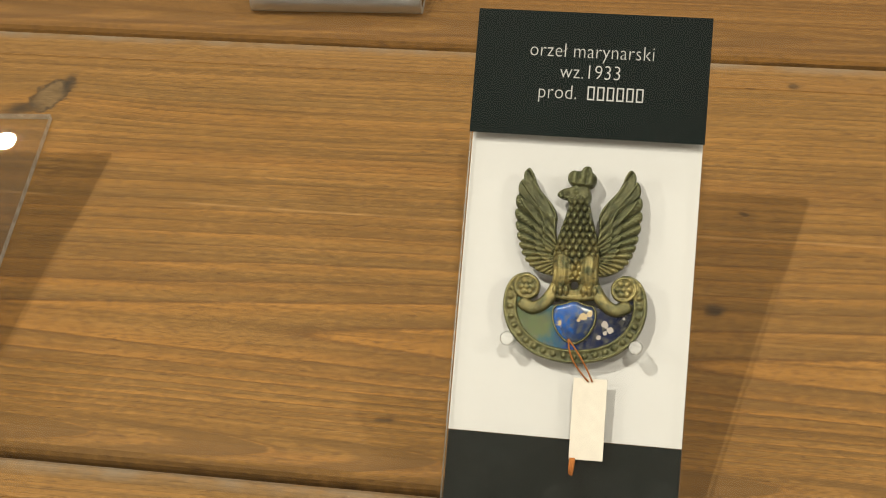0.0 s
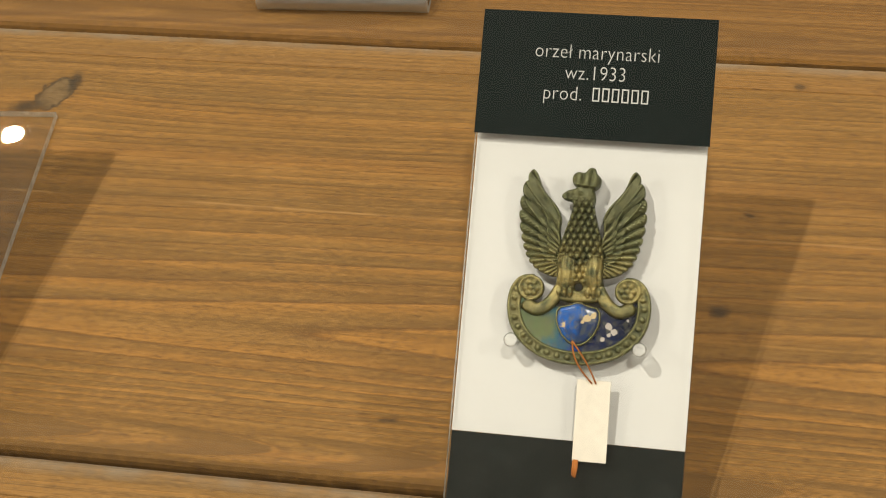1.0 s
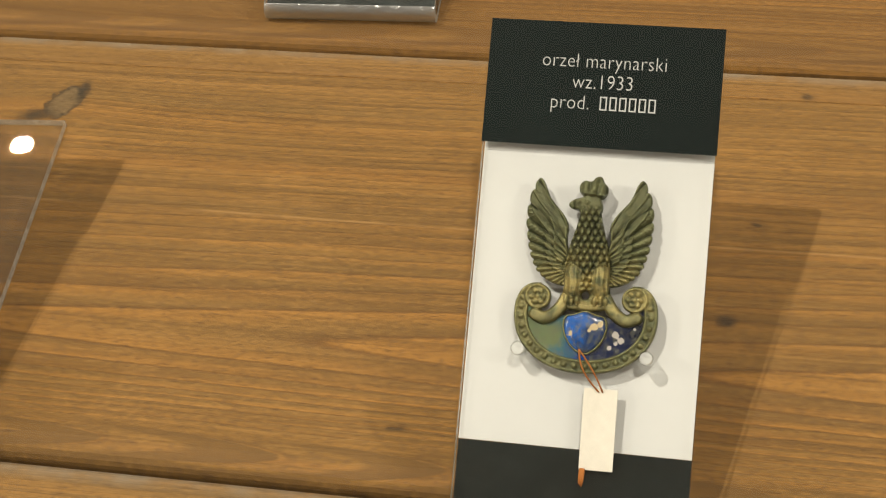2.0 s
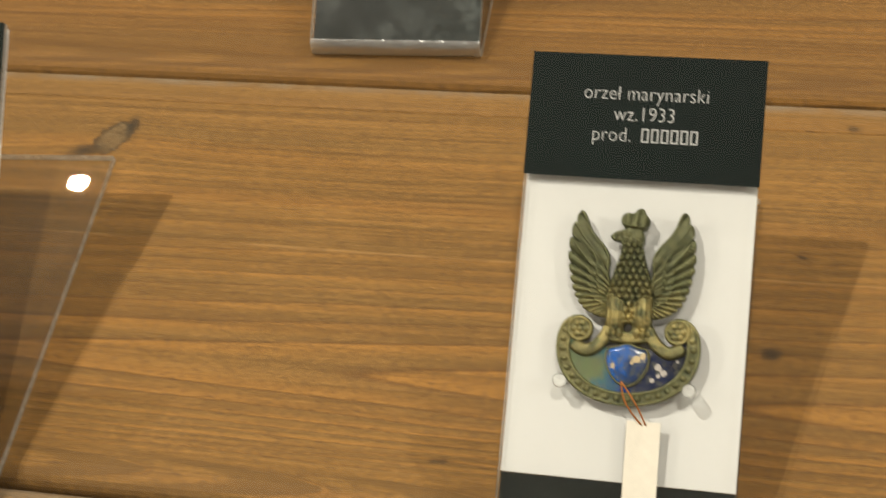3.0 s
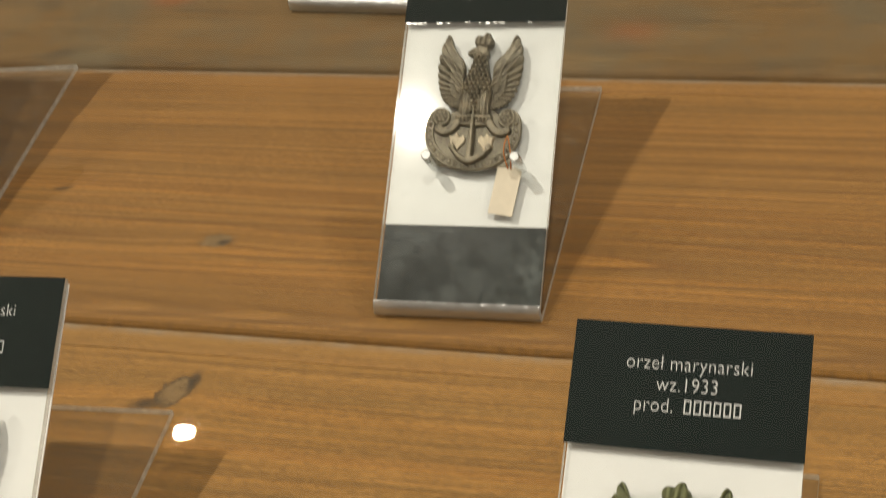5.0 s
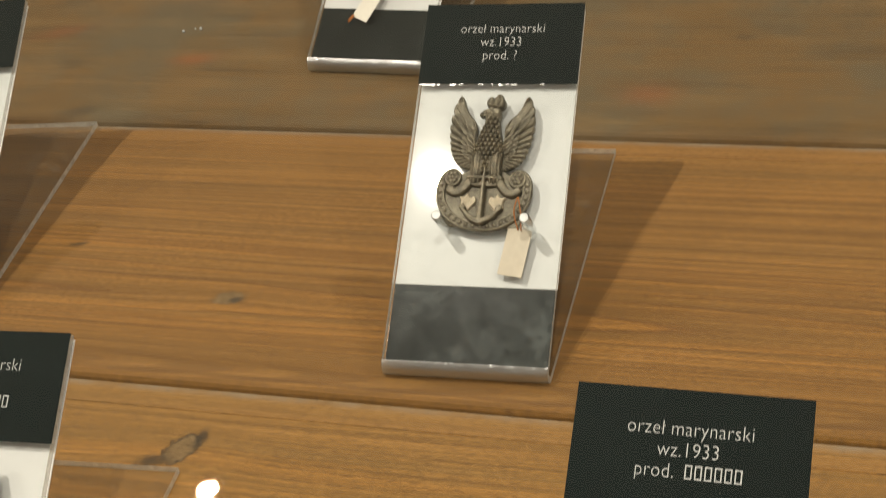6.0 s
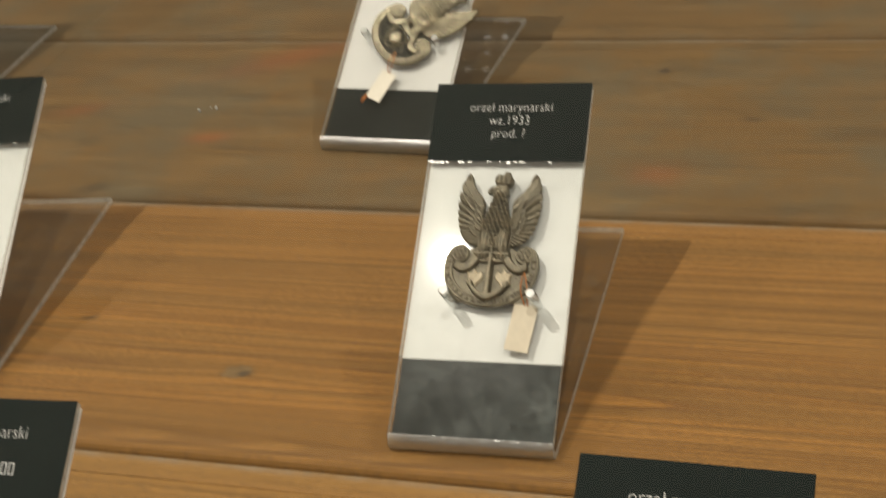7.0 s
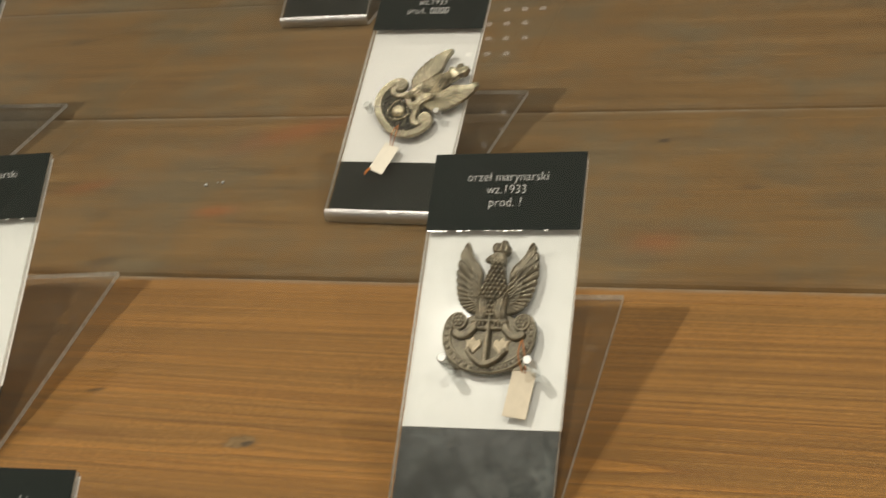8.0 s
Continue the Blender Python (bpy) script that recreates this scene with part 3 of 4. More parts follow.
def line_distance(x, y, path, closed):
    """Least distance to a polyline, and the length along it of the nearest place."""
    best, along, run = np.full(x.shape, 1e9), np.zeros(x.shape), 0.0
    ends = np.roll(path, -1, 0) if closed else path[1:]
    for (ax, ay), (bx, by) in zip(path, ends):
        dx, dy = bx - ax, by - ay
        size = math.hypot(dx, dy) + 1e-9
        t = np.clip(((x - ax) * dx + (y - ay) * dy) / size ** 2, 0, 1)
        d = np.hypot(x - ax - t * dx, y - ay - t * dy)
        along = np.where(d < best, run + t * size, along)
        best = np.minimum(best, d)
        run += size
    return best, along, run


def shape_distance(x, y, path):
    """Signed distance to a closed outline, negative inside."""
    inside = np.zeros(x.shape, bool)
    for (ax, ay), (bx, by) in zip(path, np.roll(path, -1, 0)):
        cross = ((ay > y) != (by > y)) & (x < (bx - ax) * (y - ay) / (by - ay + 1e-12) + ax)
        inside ^= cross
    d = line_distance(x, y, path, True)[0]
    return np.where(inside, -d, d)


def relief(shape, height, bounds, cell=0.3, round_off=0.7, name="relief"):
    """A cast relief: shape(x, y) is negative inside, height(x, y) its top in millimetres. Sides drop to the back."""
    x0, y0, x1, y1 = bounds
    nx, ny = int((x1 - x0) / cell) + 1, int((y1 - y0) / cell) + 1
    x, y = np.meshgrid(x0 + cell * np.arange(nx), y0 + cell * np.arange(ny))
    d = shape(x, y)
    gy, gx = np.gradient(d, cell)
    size = np.maximum(np.hypot(gx, gy), 0.3)
    out = d > 0
    sx, sy = np.where(out, x - d * gx / size ** 2, x), np.where(out, y - d * gy / size ** 2, y)
    keep = ~(out[:-1, :-1] & out[1:, :-1] & out[:-1, 1:] & out[1:, 1:])
    near = np.minimum(np.minimum(d[:-1, :-1], d[1:, :-1]), np.minimum(d[:-1, 1:], d[1:, 1:])) < -0.12 * cell
    keep &= near
    depth = np.clip(-d / round_off, 0, 1)
    z = height(sx, sy) * (0.45 + 0.55 * np.sqrt(1 - (1 - depth) ** 2))
    index = -np.ones(x.shape, int)
    used = np.zeros(x.shape, bool)
    for a, b in ((0, 0), (1, 0), (0, 1), (1, 1)):
        used[a:a + ny - 1, b:b + nx - 1] |= keep
    index[used] = np.arange(used.sum())
    verts = np.stack([sx[used], sy[used], z[used]], 1) * MM
    j, i = np.nonzero(keep)
    faces = np.stack([index[j, i], index[j, i + 1], index[j + 1, i + 1], index[j + 1, i]], 1)
    # the rim falls to the back plane
    pairs = np.concatenate([faces[:, [0, 1]], faces[:, [1, 2]], faces[:, [2, 3]], faces[:, [3, 0]]])
    have = {(int(a), int(b)) for a, b in pairs}
    open_edges = [(a, b) for a, b in have if (b, a) not in have]
    low = {}
    verts = verts.tolist()
    for a, b in open_edges:
        for v in (a, b):
            if v not in low:
                low[v] = len(verts)
                verts.append([verts[v][0], verts[v][1], 0.0])
    faces = faces.tolist() + [[b, a, low[a], low[b]] for a, b in open_edges]
    mesh = bpy.data.meshes.new(name)
    mesh.from_pydata(verts, [], faces)
    mesh.polygons.foreach_set("use_smooth", [True] * len(faces))
    mesh.update()
    return mesh


WING = smooth_path([(15.6, 58.6), (17.8, 54.6), (18.9, 49.3), (19.1, 43.8), (18.3, 38.4), (17.0, 33.4), (14.9, 29.4), (11.5, 27.0), (6.5, 25.6), (4.0, 28.0),
                    (5.0, 33.0), (6.0, 37.0), (6.5, 40.0), (5.9, 43.8), (7.6, 47.2), (10.0, 49.7), (12.4, 52.8), (13.8, 57.0)])
ARC = smooth_path([(-13.5, 26.7), (-16.3, 26.7), (-19.0, 25.2), (-21.0, 21.7), (-21.5, 16.4), (-20.2, 10.6), (-16.2, 5.2), (-9.6, 1.3), (0, -0.2),
                   (9.6, 1.3), (16.2, 5.2), (20.2, 10.6), (21.5, 16.4), (21.0, 21.7), (19.0, 25.2), (16.3, 26.7), (13.5, 26.7)], False)
CRESCENT = np.concatenate([ARC, [(13.5, 20.5), (9.0, 18.5), (0.0, 19.5), (-9.0, 18.5), (-13.5, 20.5)]])
ARM = smooth_path([(5.8, 22.5), (7.4, 19.6), (9.6, 17.2), (12.4, 16.0), (14.9, 17.2)], False)
BODY = smooth_path([(-2.4, 49.5), (3.2, 49.5), (3.6, 46.0), (4.8, 41.5), (6.4, 36.5), (7.0, 31.0), (6.6, 27.0), (7.6, 21.0), (6.0, 18.6), (-6.0, 18.6), (-7.6, 21.0), (-6.6, 27.0),
                    (-7.0, 31.0), (-6.2, 36.0), (-4.4, 41.5), (-3.2, 46.0)])
HEAD = smooth_path([(-6.9, 50.3), (-5.2, 52.0), (-3.0, 52.4), (-1.0, 53.4), (2.4, 53.6), (3.8, 50.6), (3.6, 47.4), (-2.6, 47.4), (-3.4, 48.7), (-5.2, 48.9)], True, 1)
CROWN = smooth_path([(-1.4, 52.4), (-3.4, 53.8), (-3.6, 56.2), (-2.2, 57.8), (0.2, 57.2), (1.4, 58.9), (3.4, 58.9), (3.6, 57.2), (5.2, 56.0), (5.0, 53.4), (3.0, 51.6)], True, 2)
SHIELD = smooth_path([(-6.2, 17.0), (-3.0, 17.6), (0, 18.9), (3.0, 17.6), (6.2, 17.0), (6.4, 12.6), (4.0, 8.0), (0, 5.6), (-4.0, 8.0), (-6.4, 12.6)], True, 1)
FEATHERS = 10.0


def plume(x, y):
    """Feather number, hump across a feather, and reach from the root, for the wing on the positive side."""
    ang = np.degrees(np.arctan2(y - 31.0, x - 2.6))
    far = np.hypot(x - 2.6, y - 31.0)
    num = (ang + 27.0 + 0.5 * (far - 14)) / 93.0 * FEATHERS
    hump = 1 - (2 * (num - np.floor(num)) - 1) ** 2
    return num, hump, far


def wing_shape(x, y):
    num, hump, reach = plume(x, y)
    outer = np.clip((reach - 9) / 4, 0, 1) * (x > 0.36 * (y - 25) + 4.0)
    return shape_distance(x, y, WING) + 1.15 * (1 - np.sqrt(np.clip(hump, 0, 1))) * outer


def wing_height(x, y):
    num, hump, reach = plume(x, y)
    inner = line_distance(x, y, smooth_path([(6.2, 36), (6.6, 40), (6.3, 43.5), (8.2, 47.2), (12.6, 52.6), (14.6, 57.5)], False), False)[0]
    frac = num - np.floor(num)
    shaft = np.sin(np.pi * np.clip(frac, 0, 1)) ** 0.55
    long_feather = 0.7 + 1.15 * shaft + 0.45 * frac + 0.10 * np.sin(reach * 5.0 + frac * 9.0) * shaft
    # two rows of short rounded feathers overlap the roots of the long ones
    cover = np.zeros(x.shape)
    for size, lift in ((6.6, 0.35), (3.9, 0.75)):
        edge = inner - size * (0.74 + 0.26 * np.sqrt(np.clip(hump, 0, 1)))
        bump = 0.9 + lift + 1.0 * np.sqrt(np.clip(hump, 0, 1)) + 0.5 * np.exp(-(edge / 0.7) ** 2)
        cover = np.where(edge < 0, np.maximum(bump, 0), cover)
        num2 = num + 0.5
        hump = 1 - (2 * (num2 - np.floor(num2)) - 1) ** 2
    rim = 0.9 * np.exp(-(inner / 0.8) ** 2)
    return np.where((cover > 0) & (reach > 5), cover, long_feather) + rim


def feather_bumps(x, y, step):
    """Staggered rows of small pointed plumes, each raised on its own."""
    row = np.floor(y / step)
    fy = y / step - row - 0.5
    col = x / (step * 1.02) + 0.5 * (row % 2)
    fx = col - np.floor(col) - 0.5
    narrow = 0.30 + 0.26 * np.clip(fy + 0.5, 0, 1)
    return np.sqrt(np.clip(1 - (fx / narrow) ** 2 - (fy / 0.60) ** 2, 0, 1)) * (1 - 0.35 * fy)


HOLE = (-0.3, 23.3)


def body_shape(x, y):
    d = np.minimum(shape_distance(x, y, BODY), np.minimum(shape_distance(x, y, HEAD), shape_distance(x, y, CROWN)))
    return np.maximum(d, 1.15 - np.hypot(x - HOLE[0], y - HOLE[1]))


def body_height(x, y):
    wide = np.interp(y, [18, 27, 31, 36, 41.5, 46, 49, 53, 58], [7.6, 7.0, 7.2, 6.6, 5.0, 3.8, 3.8, 4.5, 5.0])
    dome = np.sqrt(np.clip(1 - (x / (wide + 0.8)) ** 2, 0.0, 1))
    chest = 1.6 + 2.6 * dome * np.interp(y, [18, 21, 24, 30, 37, 44, 50, 58], [0.25, 0.4, 0.62, 0.9, 1.0, 0.8, 0.7, 0.55])
    ax = np.abs(x)
    thigh = np.clip(1 - ((ax - 4.4) / 3.0) ** 2 - ((y - 27.3) / 5.2) ** 2, 0, 1)
    plumage = 1.5 * feather_bumps(x, y, 1.95) * np.clip((y - 23.5) / 1.5, 0, 1) * np.clip((50 - y) / 2, 0, 1) * (thigh <= 0.02)
    legs = 1.5 * np.sqrt(thigh)
    leg_lines = 0.20 * np.sin((ax - 4.4) * (3.2 + 0.10 * (31 - y)) + 0.5 * np.sin(y)) * np.clip(thigh * 3, 0, 1)
    toes = np.zeros(x.shape)
    for tx in (2.6, 4.3, 6.0):
        toes = np.maximum(toes, 1.3 * np.sqrt(np.clip(1 - ((ax - tx) / 0.85) ** 2 - ((y - 21.6) / 1.5) ** 2, 0, 1)))
    band = 0.35 * (np.abs(y - 19.6) < 0.8)
    eye = 0.5 * np.exp(-(np.hypot(x + 0.8, y - 50.9) / 0.55) ** 2) - 0.3 * np.exp(-(np.hypot(x + 3.2, y - 50.4) / 0.5) ** 2)
    ribs = (0.75 * np.abs(np.sin(x * 1.25 + 0.4 - 0.2 * (y - 55))) + 0.5 * np.exp(-((y - 53.4 + 0.15 * x) / 0.5) ** 2)) * np.clip((y - 52.5) / 0.8, 0, 1)
    return chest + plumage + legs + leg_lines + toes + band + eye + ribs


def rim_shape(x, y):
    arc, along, total = line_distance(x, y, ARC, False)
    rim = np.maximum(shape_distance(x, y, CRESCENT), arc - 4.2)
    ax = np.abs(x)
    arm = line_distance(ax, y, ARM, False)[0] - 1.95
    scroll = np.hypot(ax - 14.3, y - 22.5) - 3.9
    return np.minimum(np.minimum(rim, arm), scroll)


def rim_height(x, y):
    ax = np.abs(x)
    arc, along, total = line_distance(x, y, ARC, False)
    arm = line_distance(ax, y, ARM, False)[0]
    scroll = np.hypot(ax - 14.3, y - 22.5)
    h = 1.7 + 0.5 * np.exp(-((arc - 0.5) / 0.5) ** 2) + 0.45 * np.exp(-((arc - 3.8) / 0.45) ** 2)
    step = 3.35
    near = (along / step - np.floor(along / step) - 0.5) * step
    stud = np.clip(1 - (near ** 2 + (arc - 2.15) ** 2) / 0.95 ** 2, 0, 1)
    h = h + 0.7 * np.sqrt(stud) * (scroll > 4.2)
    h = np.where(scroll < 3.9, 2.0 + 0.5 * np.exp(-((scroll - 3.4) / 0.4) ** 2), h)
    for k in range(7):
        r = 0.0 if k == 6 else 1.75
        bx, by = 14.3 + r * math.cos(k * math.pi / 3), 22.5 + r * math.sin(k * math.pi / 3)
        h = h + 0.8 * np.sqrt(np.clip(1 - ((ax - bx) ** 2 + (y - by) ** 2) / 0.9 ** 2, 0, 1))
    h = np.where((arm < 1.95) & (scroll > 3.9), np.maximum(h * 0, 2.1 + 1.0 * np.sqrt(np.clip(1 - (arm / 2.1) ** 2, 0, 1))), h)
    return h


def field_shape(x, y):
    return shape_distance(x, y, CRESCENT) + 1.5


def metal_material(name, dark, mid, bright, rough, metal, rub):
    """Old cast metal: patina in clouds and grain, rubbed to bare metal in places."""
    m, nt, bsdf = node_material(name)
    n = Net(nt)
    p = n.local()
    x, y, z = n.xyz(p)
    cloud = n.noise(p, 90.0, 4.0, 0.65)
    grain = n.noise(p, 900.0, 5.0, 0.75)
    colour = n.ramp(n.math("ADD", n.math("MULTIPLY", cloud, 0.35), n.math("MULTIPLY", grain, 0.65)), [(0.36, dark), (0.51, mid), (0.66, tuple(c * 1.6 for c in mid))])
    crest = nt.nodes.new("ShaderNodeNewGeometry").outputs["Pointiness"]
    # old dirt and painted shade darken recesses; crests painted lighter, bare where fingers rubbed
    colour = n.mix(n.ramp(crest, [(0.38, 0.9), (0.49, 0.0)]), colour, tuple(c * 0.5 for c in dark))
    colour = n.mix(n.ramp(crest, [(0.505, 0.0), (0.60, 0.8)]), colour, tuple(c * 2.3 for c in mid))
    spread = n.math("MULTIPLY", n.ramp(n.noise(p, 240.0, 4.0, 0.7), [(0.38, 0.0), (0.60, 1.0)]), n.ramp(y, rub))
    high = n.ramp(n.math("MULTIPLY", z, 150.0), [(0.10, 0.25), (0.55, 1.0)])
    rubbed = n.math("MULTIPLY", n.ramp(crest, [(0.52, 0.0), (0.64, 0.34)]), n.math("MULTIPLY", n.ramp(y, rub), n.math("MULTIPLY_ADD", grain, 1.3, 0.1)))
    worn = n.math("MINIMUM", n.math("MULTIPLY_ADD", spread, high, rubbed), 1.0)
    n.put(bsdf.inputs["Base Color"], n.mix(worn, colour, bright))
    n.put(bsdf.inputs["Metallic"], n.math("MULTIPLY_ADD", worn, 0.9 - metal, metal))
    n.put(bsdf.inputs["Roughness"], n.math("MULTIPLY_ADD", grain, 0.2, rough - 0.1))
    n.put(bsdf.inputs["Normal"], n.bump(n.math("ADD", grain, n.math("MULTIPLY", cloud, 1.2)), 0.75, 0.0004))
    return m


def enamel_material(name, colours, chip, amount, flakes=(), soil=0.9):
    """Glassy old enamel with chips and dirt."""
    m, nt, bsdf = node_material(name)
    n = Net(nt)
    p = n.local()
    x, y, z = n.xyz(p)
    side = n.math("MULTIPLY_ADD", x, 26.0, 0.5)
    blend = n.math("ADD", side, n.math("MULTIPLY_ADD", n.noise(p, 130.0, 4.0, 0.7), 0.7, -0.35))
    colour = n.ramp(blend, colours)
    chips = n.ramp(n.noise(p, 230.0, 3.0, 0.6), [(amount, 0.0), (amount + 0.05, 1.0)])
    torn = n.noise(p, 480.0, 4.0, 0.7)
    for fx, fy, r in flakes:      # places, in millimetres, where the enamel has flaked off
        dx, dy = n.math("MULTIPLY_ADD", x, 1000.0, -fx), n.math("MULTIPLY_ADD", y, 1000.0, -fy)
        gap = n.math("SQRT", n.math("ADD", n.math("MULTIPLY", dx, dx), n.math("MULTIPLY", dy, dy)))
        gap = n.math("ADD", n.math("DIVIDE", gap, r), n.math("MULTIPLY_ADD", torn, 2.4, -1.2))
        chips = n.math("MAXIMUM", chips, n.ramp(gap, [(0.88, 1.0), (1.0, 0.0)]))
    dirt = n.ramp(n.noise(p, 620.0, 5.0, 0.8), [(0.46, 0.0), (0.68, soil)])
    colour = n.mix(dirt, colour, (0.085, 0.085, 0.040))
    n.put(bsdf.inputs["Base Color"], n.mix(chips, colour, chip))
    n.put(bsdf.inputs["Roughness"], n.math("MULTIPLY_ADD", n.math("MAXIMUM", chips, dirt), 0.35, 0.12))
    bsdf.inputs["Coat Weight"].default_value = 0.5
    bsdf.inputs["Coat Roughness"].default_value = 0.08
    n.put(bsdf.inputs["Normal"], n.bump(n.noise(p, 340.0, 4.0, 0.7), 0.5, 0.0003))
    return m


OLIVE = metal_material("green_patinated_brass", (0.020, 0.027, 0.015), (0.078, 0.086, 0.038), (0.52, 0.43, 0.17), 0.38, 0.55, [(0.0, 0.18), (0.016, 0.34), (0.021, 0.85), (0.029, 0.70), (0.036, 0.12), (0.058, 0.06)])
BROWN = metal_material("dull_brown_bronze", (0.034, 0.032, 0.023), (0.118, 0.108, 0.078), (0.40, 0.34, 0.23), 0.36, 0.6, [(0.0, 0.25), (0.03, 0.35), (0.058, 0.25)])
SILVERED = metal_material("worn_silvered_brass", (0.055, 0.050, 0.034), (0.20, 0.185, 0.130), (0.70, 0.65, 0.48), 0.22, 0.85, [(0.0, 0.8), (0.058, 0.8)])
BLUE = enamel_material("blue_enamel", [(0.0, (0.09, 0.16, 0.10)), (0.22, (0.15, 0.19, 0.09)), (0.36, (0.04, 0.14, 0.19)), (0.47, (0.010, 0.050, 0.24)), (0.60, (0.010, 0.020, 0.07)), (1.0, (0.006, 0.009, 0.018))], (0.42, 0.39, 0.35), 0.70, [(9.0, 11.9, 1.1), (10.8, 10.6, 1.0), (7.4, 8.2, 0.7), (9.2, 9.6, 0.6), (14.6, 14.0, 0.5)], 0.85)
BLUE_SHIELD = enamel_material("bright_blue_enamel", [(0.0, (0.006, 0.07, 0.30)), (0.44, (0.008, 0.11, 0.46)), (0.53, (0.015, 0.04, 0.12)), (1.0, (0.008, 0.020, 0.07))], (0.48, 0.38, 0.20), 0.68, [(2.8, 14.2, 1.2), (1.4, 13.0, 0.6), (4.6, 15.0, 0.9)], 1.0)
BLACK_FIELD = enamel_material("black_enamel", [(0.0, (0.02, 0.022, 0.024)), (1.0, (0.012, 0.014, 0.016))], (0.16, 0.15, 0.12), 0.66)

WING_MESH = relief(wing_shape, wing_height, (2.5, 24.5, 20.5, 60.0), 0.22, 0.7, "wing")
BODY_MESH = relief(body_shape, body_height, (-8.5, 17.5, 8.5, 60.0), 0.22, 0.8, "body")
RIM_MESH = relief(rim_shape, rim_height, (-22.5, -1.2, 22.5, 28.0), 0.28, 0.7, "crescent")
FIELD_MESH = relief(field_shape, lambda x, y: 1.0 + 0.0 * x + 0.03 * np.sin(x * 0.9) * np.sin(y * 1.1), (-21.0, 0.5, 21.0, 24.0), 0.5, 0.4, "field")
SHIELD_MESH = relief(lambda x, y: shape_distance(x, y, SHIELD), lambda x, y: 1.4 + 1.3 * np.sqrt(np.clip(1 - (x / 8) ** 2 - ((y - 12.5) / 9.5) ** 2, 0, 1)) - 0.25 * (shape_distance(x, y, SHIELD) > -0.7) + 0.0 * y, (-7.2, 4.8, 7.2, 19.6), 0.3, 0.35, "small_shield")
SHIELD_LINE = relief(lambda x, y: np.abs(shape_distance(x, y, SHIELD)) - 0.32, lambda x, y: 2.4 + 0.0 * x, (-7.4, 4.6, 7.4, 19.8), 0.22, 0.3, "shield_border")
ANCHOR_ARMS = smooth_path([(-9.0, 10.8), (-6.8, 7.2), (-3.0, 4.6), (0, 3.6), (3.0, 4.6), (6.8, 7.2), (9.0, 10.8)], False)


def anchor_shape(x, y):
    arms = line_distance(x, y, ANCHOR_ARMS, False)[0] - np.interp(np.abs(x), [0, 6, 9], [1.6, 1.2, 0.5])
    shank = np.maximum(np.abs(x) - np.interp(y, [4, 24], [1.5, 0.9]), np.abs(y - 15.0) - 11.5)
    stock = np.maximum(np.abs(y - 22.3) - 0.95, np.abs(x) - 8.2)
    ring = np.abs(np.hypot(x, y - 28.4) - 1.5) - 0.6
    fluke = np.abs(np.abs(x) - 8.0) + np.abs(y - 9.6) * 0.8 - 1.7
    return np.minimum(np.minimum(np.minimum(arms, shank), np.minimum(stock, ring)), fluke)


ANCHOR_MESH = relief(anchor_shape, lambda x, y: 3.9 + 0.5 * np.cos(x * 0.3) + 0.0 * y, (-11, 1.0, 11, 31.0), 0.28, 0.8, "anchor")
LEAVES = smooth_path([(2.4, 12.2), (3.6, 15.6), (5.4, 13.8), (6.6, 16.4), (8.0, 14.0), (10.6, 15.2), (9.0, 12.2), (10.2, 9.6), (7.4, 10.6), (6.0, 8.2), (4.6, 10.4)], True, 1)
LEAF_MESH = relief(lambda x, y: shape_distance(np.abs(x), y, LEAVES), lambda x, y: 2.3 + 0.35 * np.sin(np.abs(x) * 0.9 + y * 0.5), (-12, 6.5, 12, 18.5), 0.32, 0.5, "leaf_ornament")
PLATE_MESH = relief(lambda x, y: np.maximum(np.hypot(x, y - 9.6) - 18.4, 2.0 - y), lambda x, y: 0.9 + 0.05 * np.sin(x) * np.sin(y), (-19.5, -9.5, 19.5, 29.0), 0.5, 0.5, "back_plate")
MIRROR = Matrix.Diagonal((-1, 1, 1, 1))


def flipped(mesh):
    """The mirror image of a mesh, with its faces turned the right way out."""
    bm = bmesh.new()
    bm.from_mesh(mesh)
    bmesh.ops.transform(bm, matrix=MIRROR, verts=bm.verts)
    bmesh.ops.reverse_faces(bm, faces=bm.faces)
    out = finish(bm, "wing")
    return out


WING_LEFT = flipped(WING_MESH)


def in_metal(mesh, material):
    """A copy of a shared relief in another metal."""
    copy = mesh.copy()
    copy.materials.clear()
    copy.materials.append(material)
    return copy


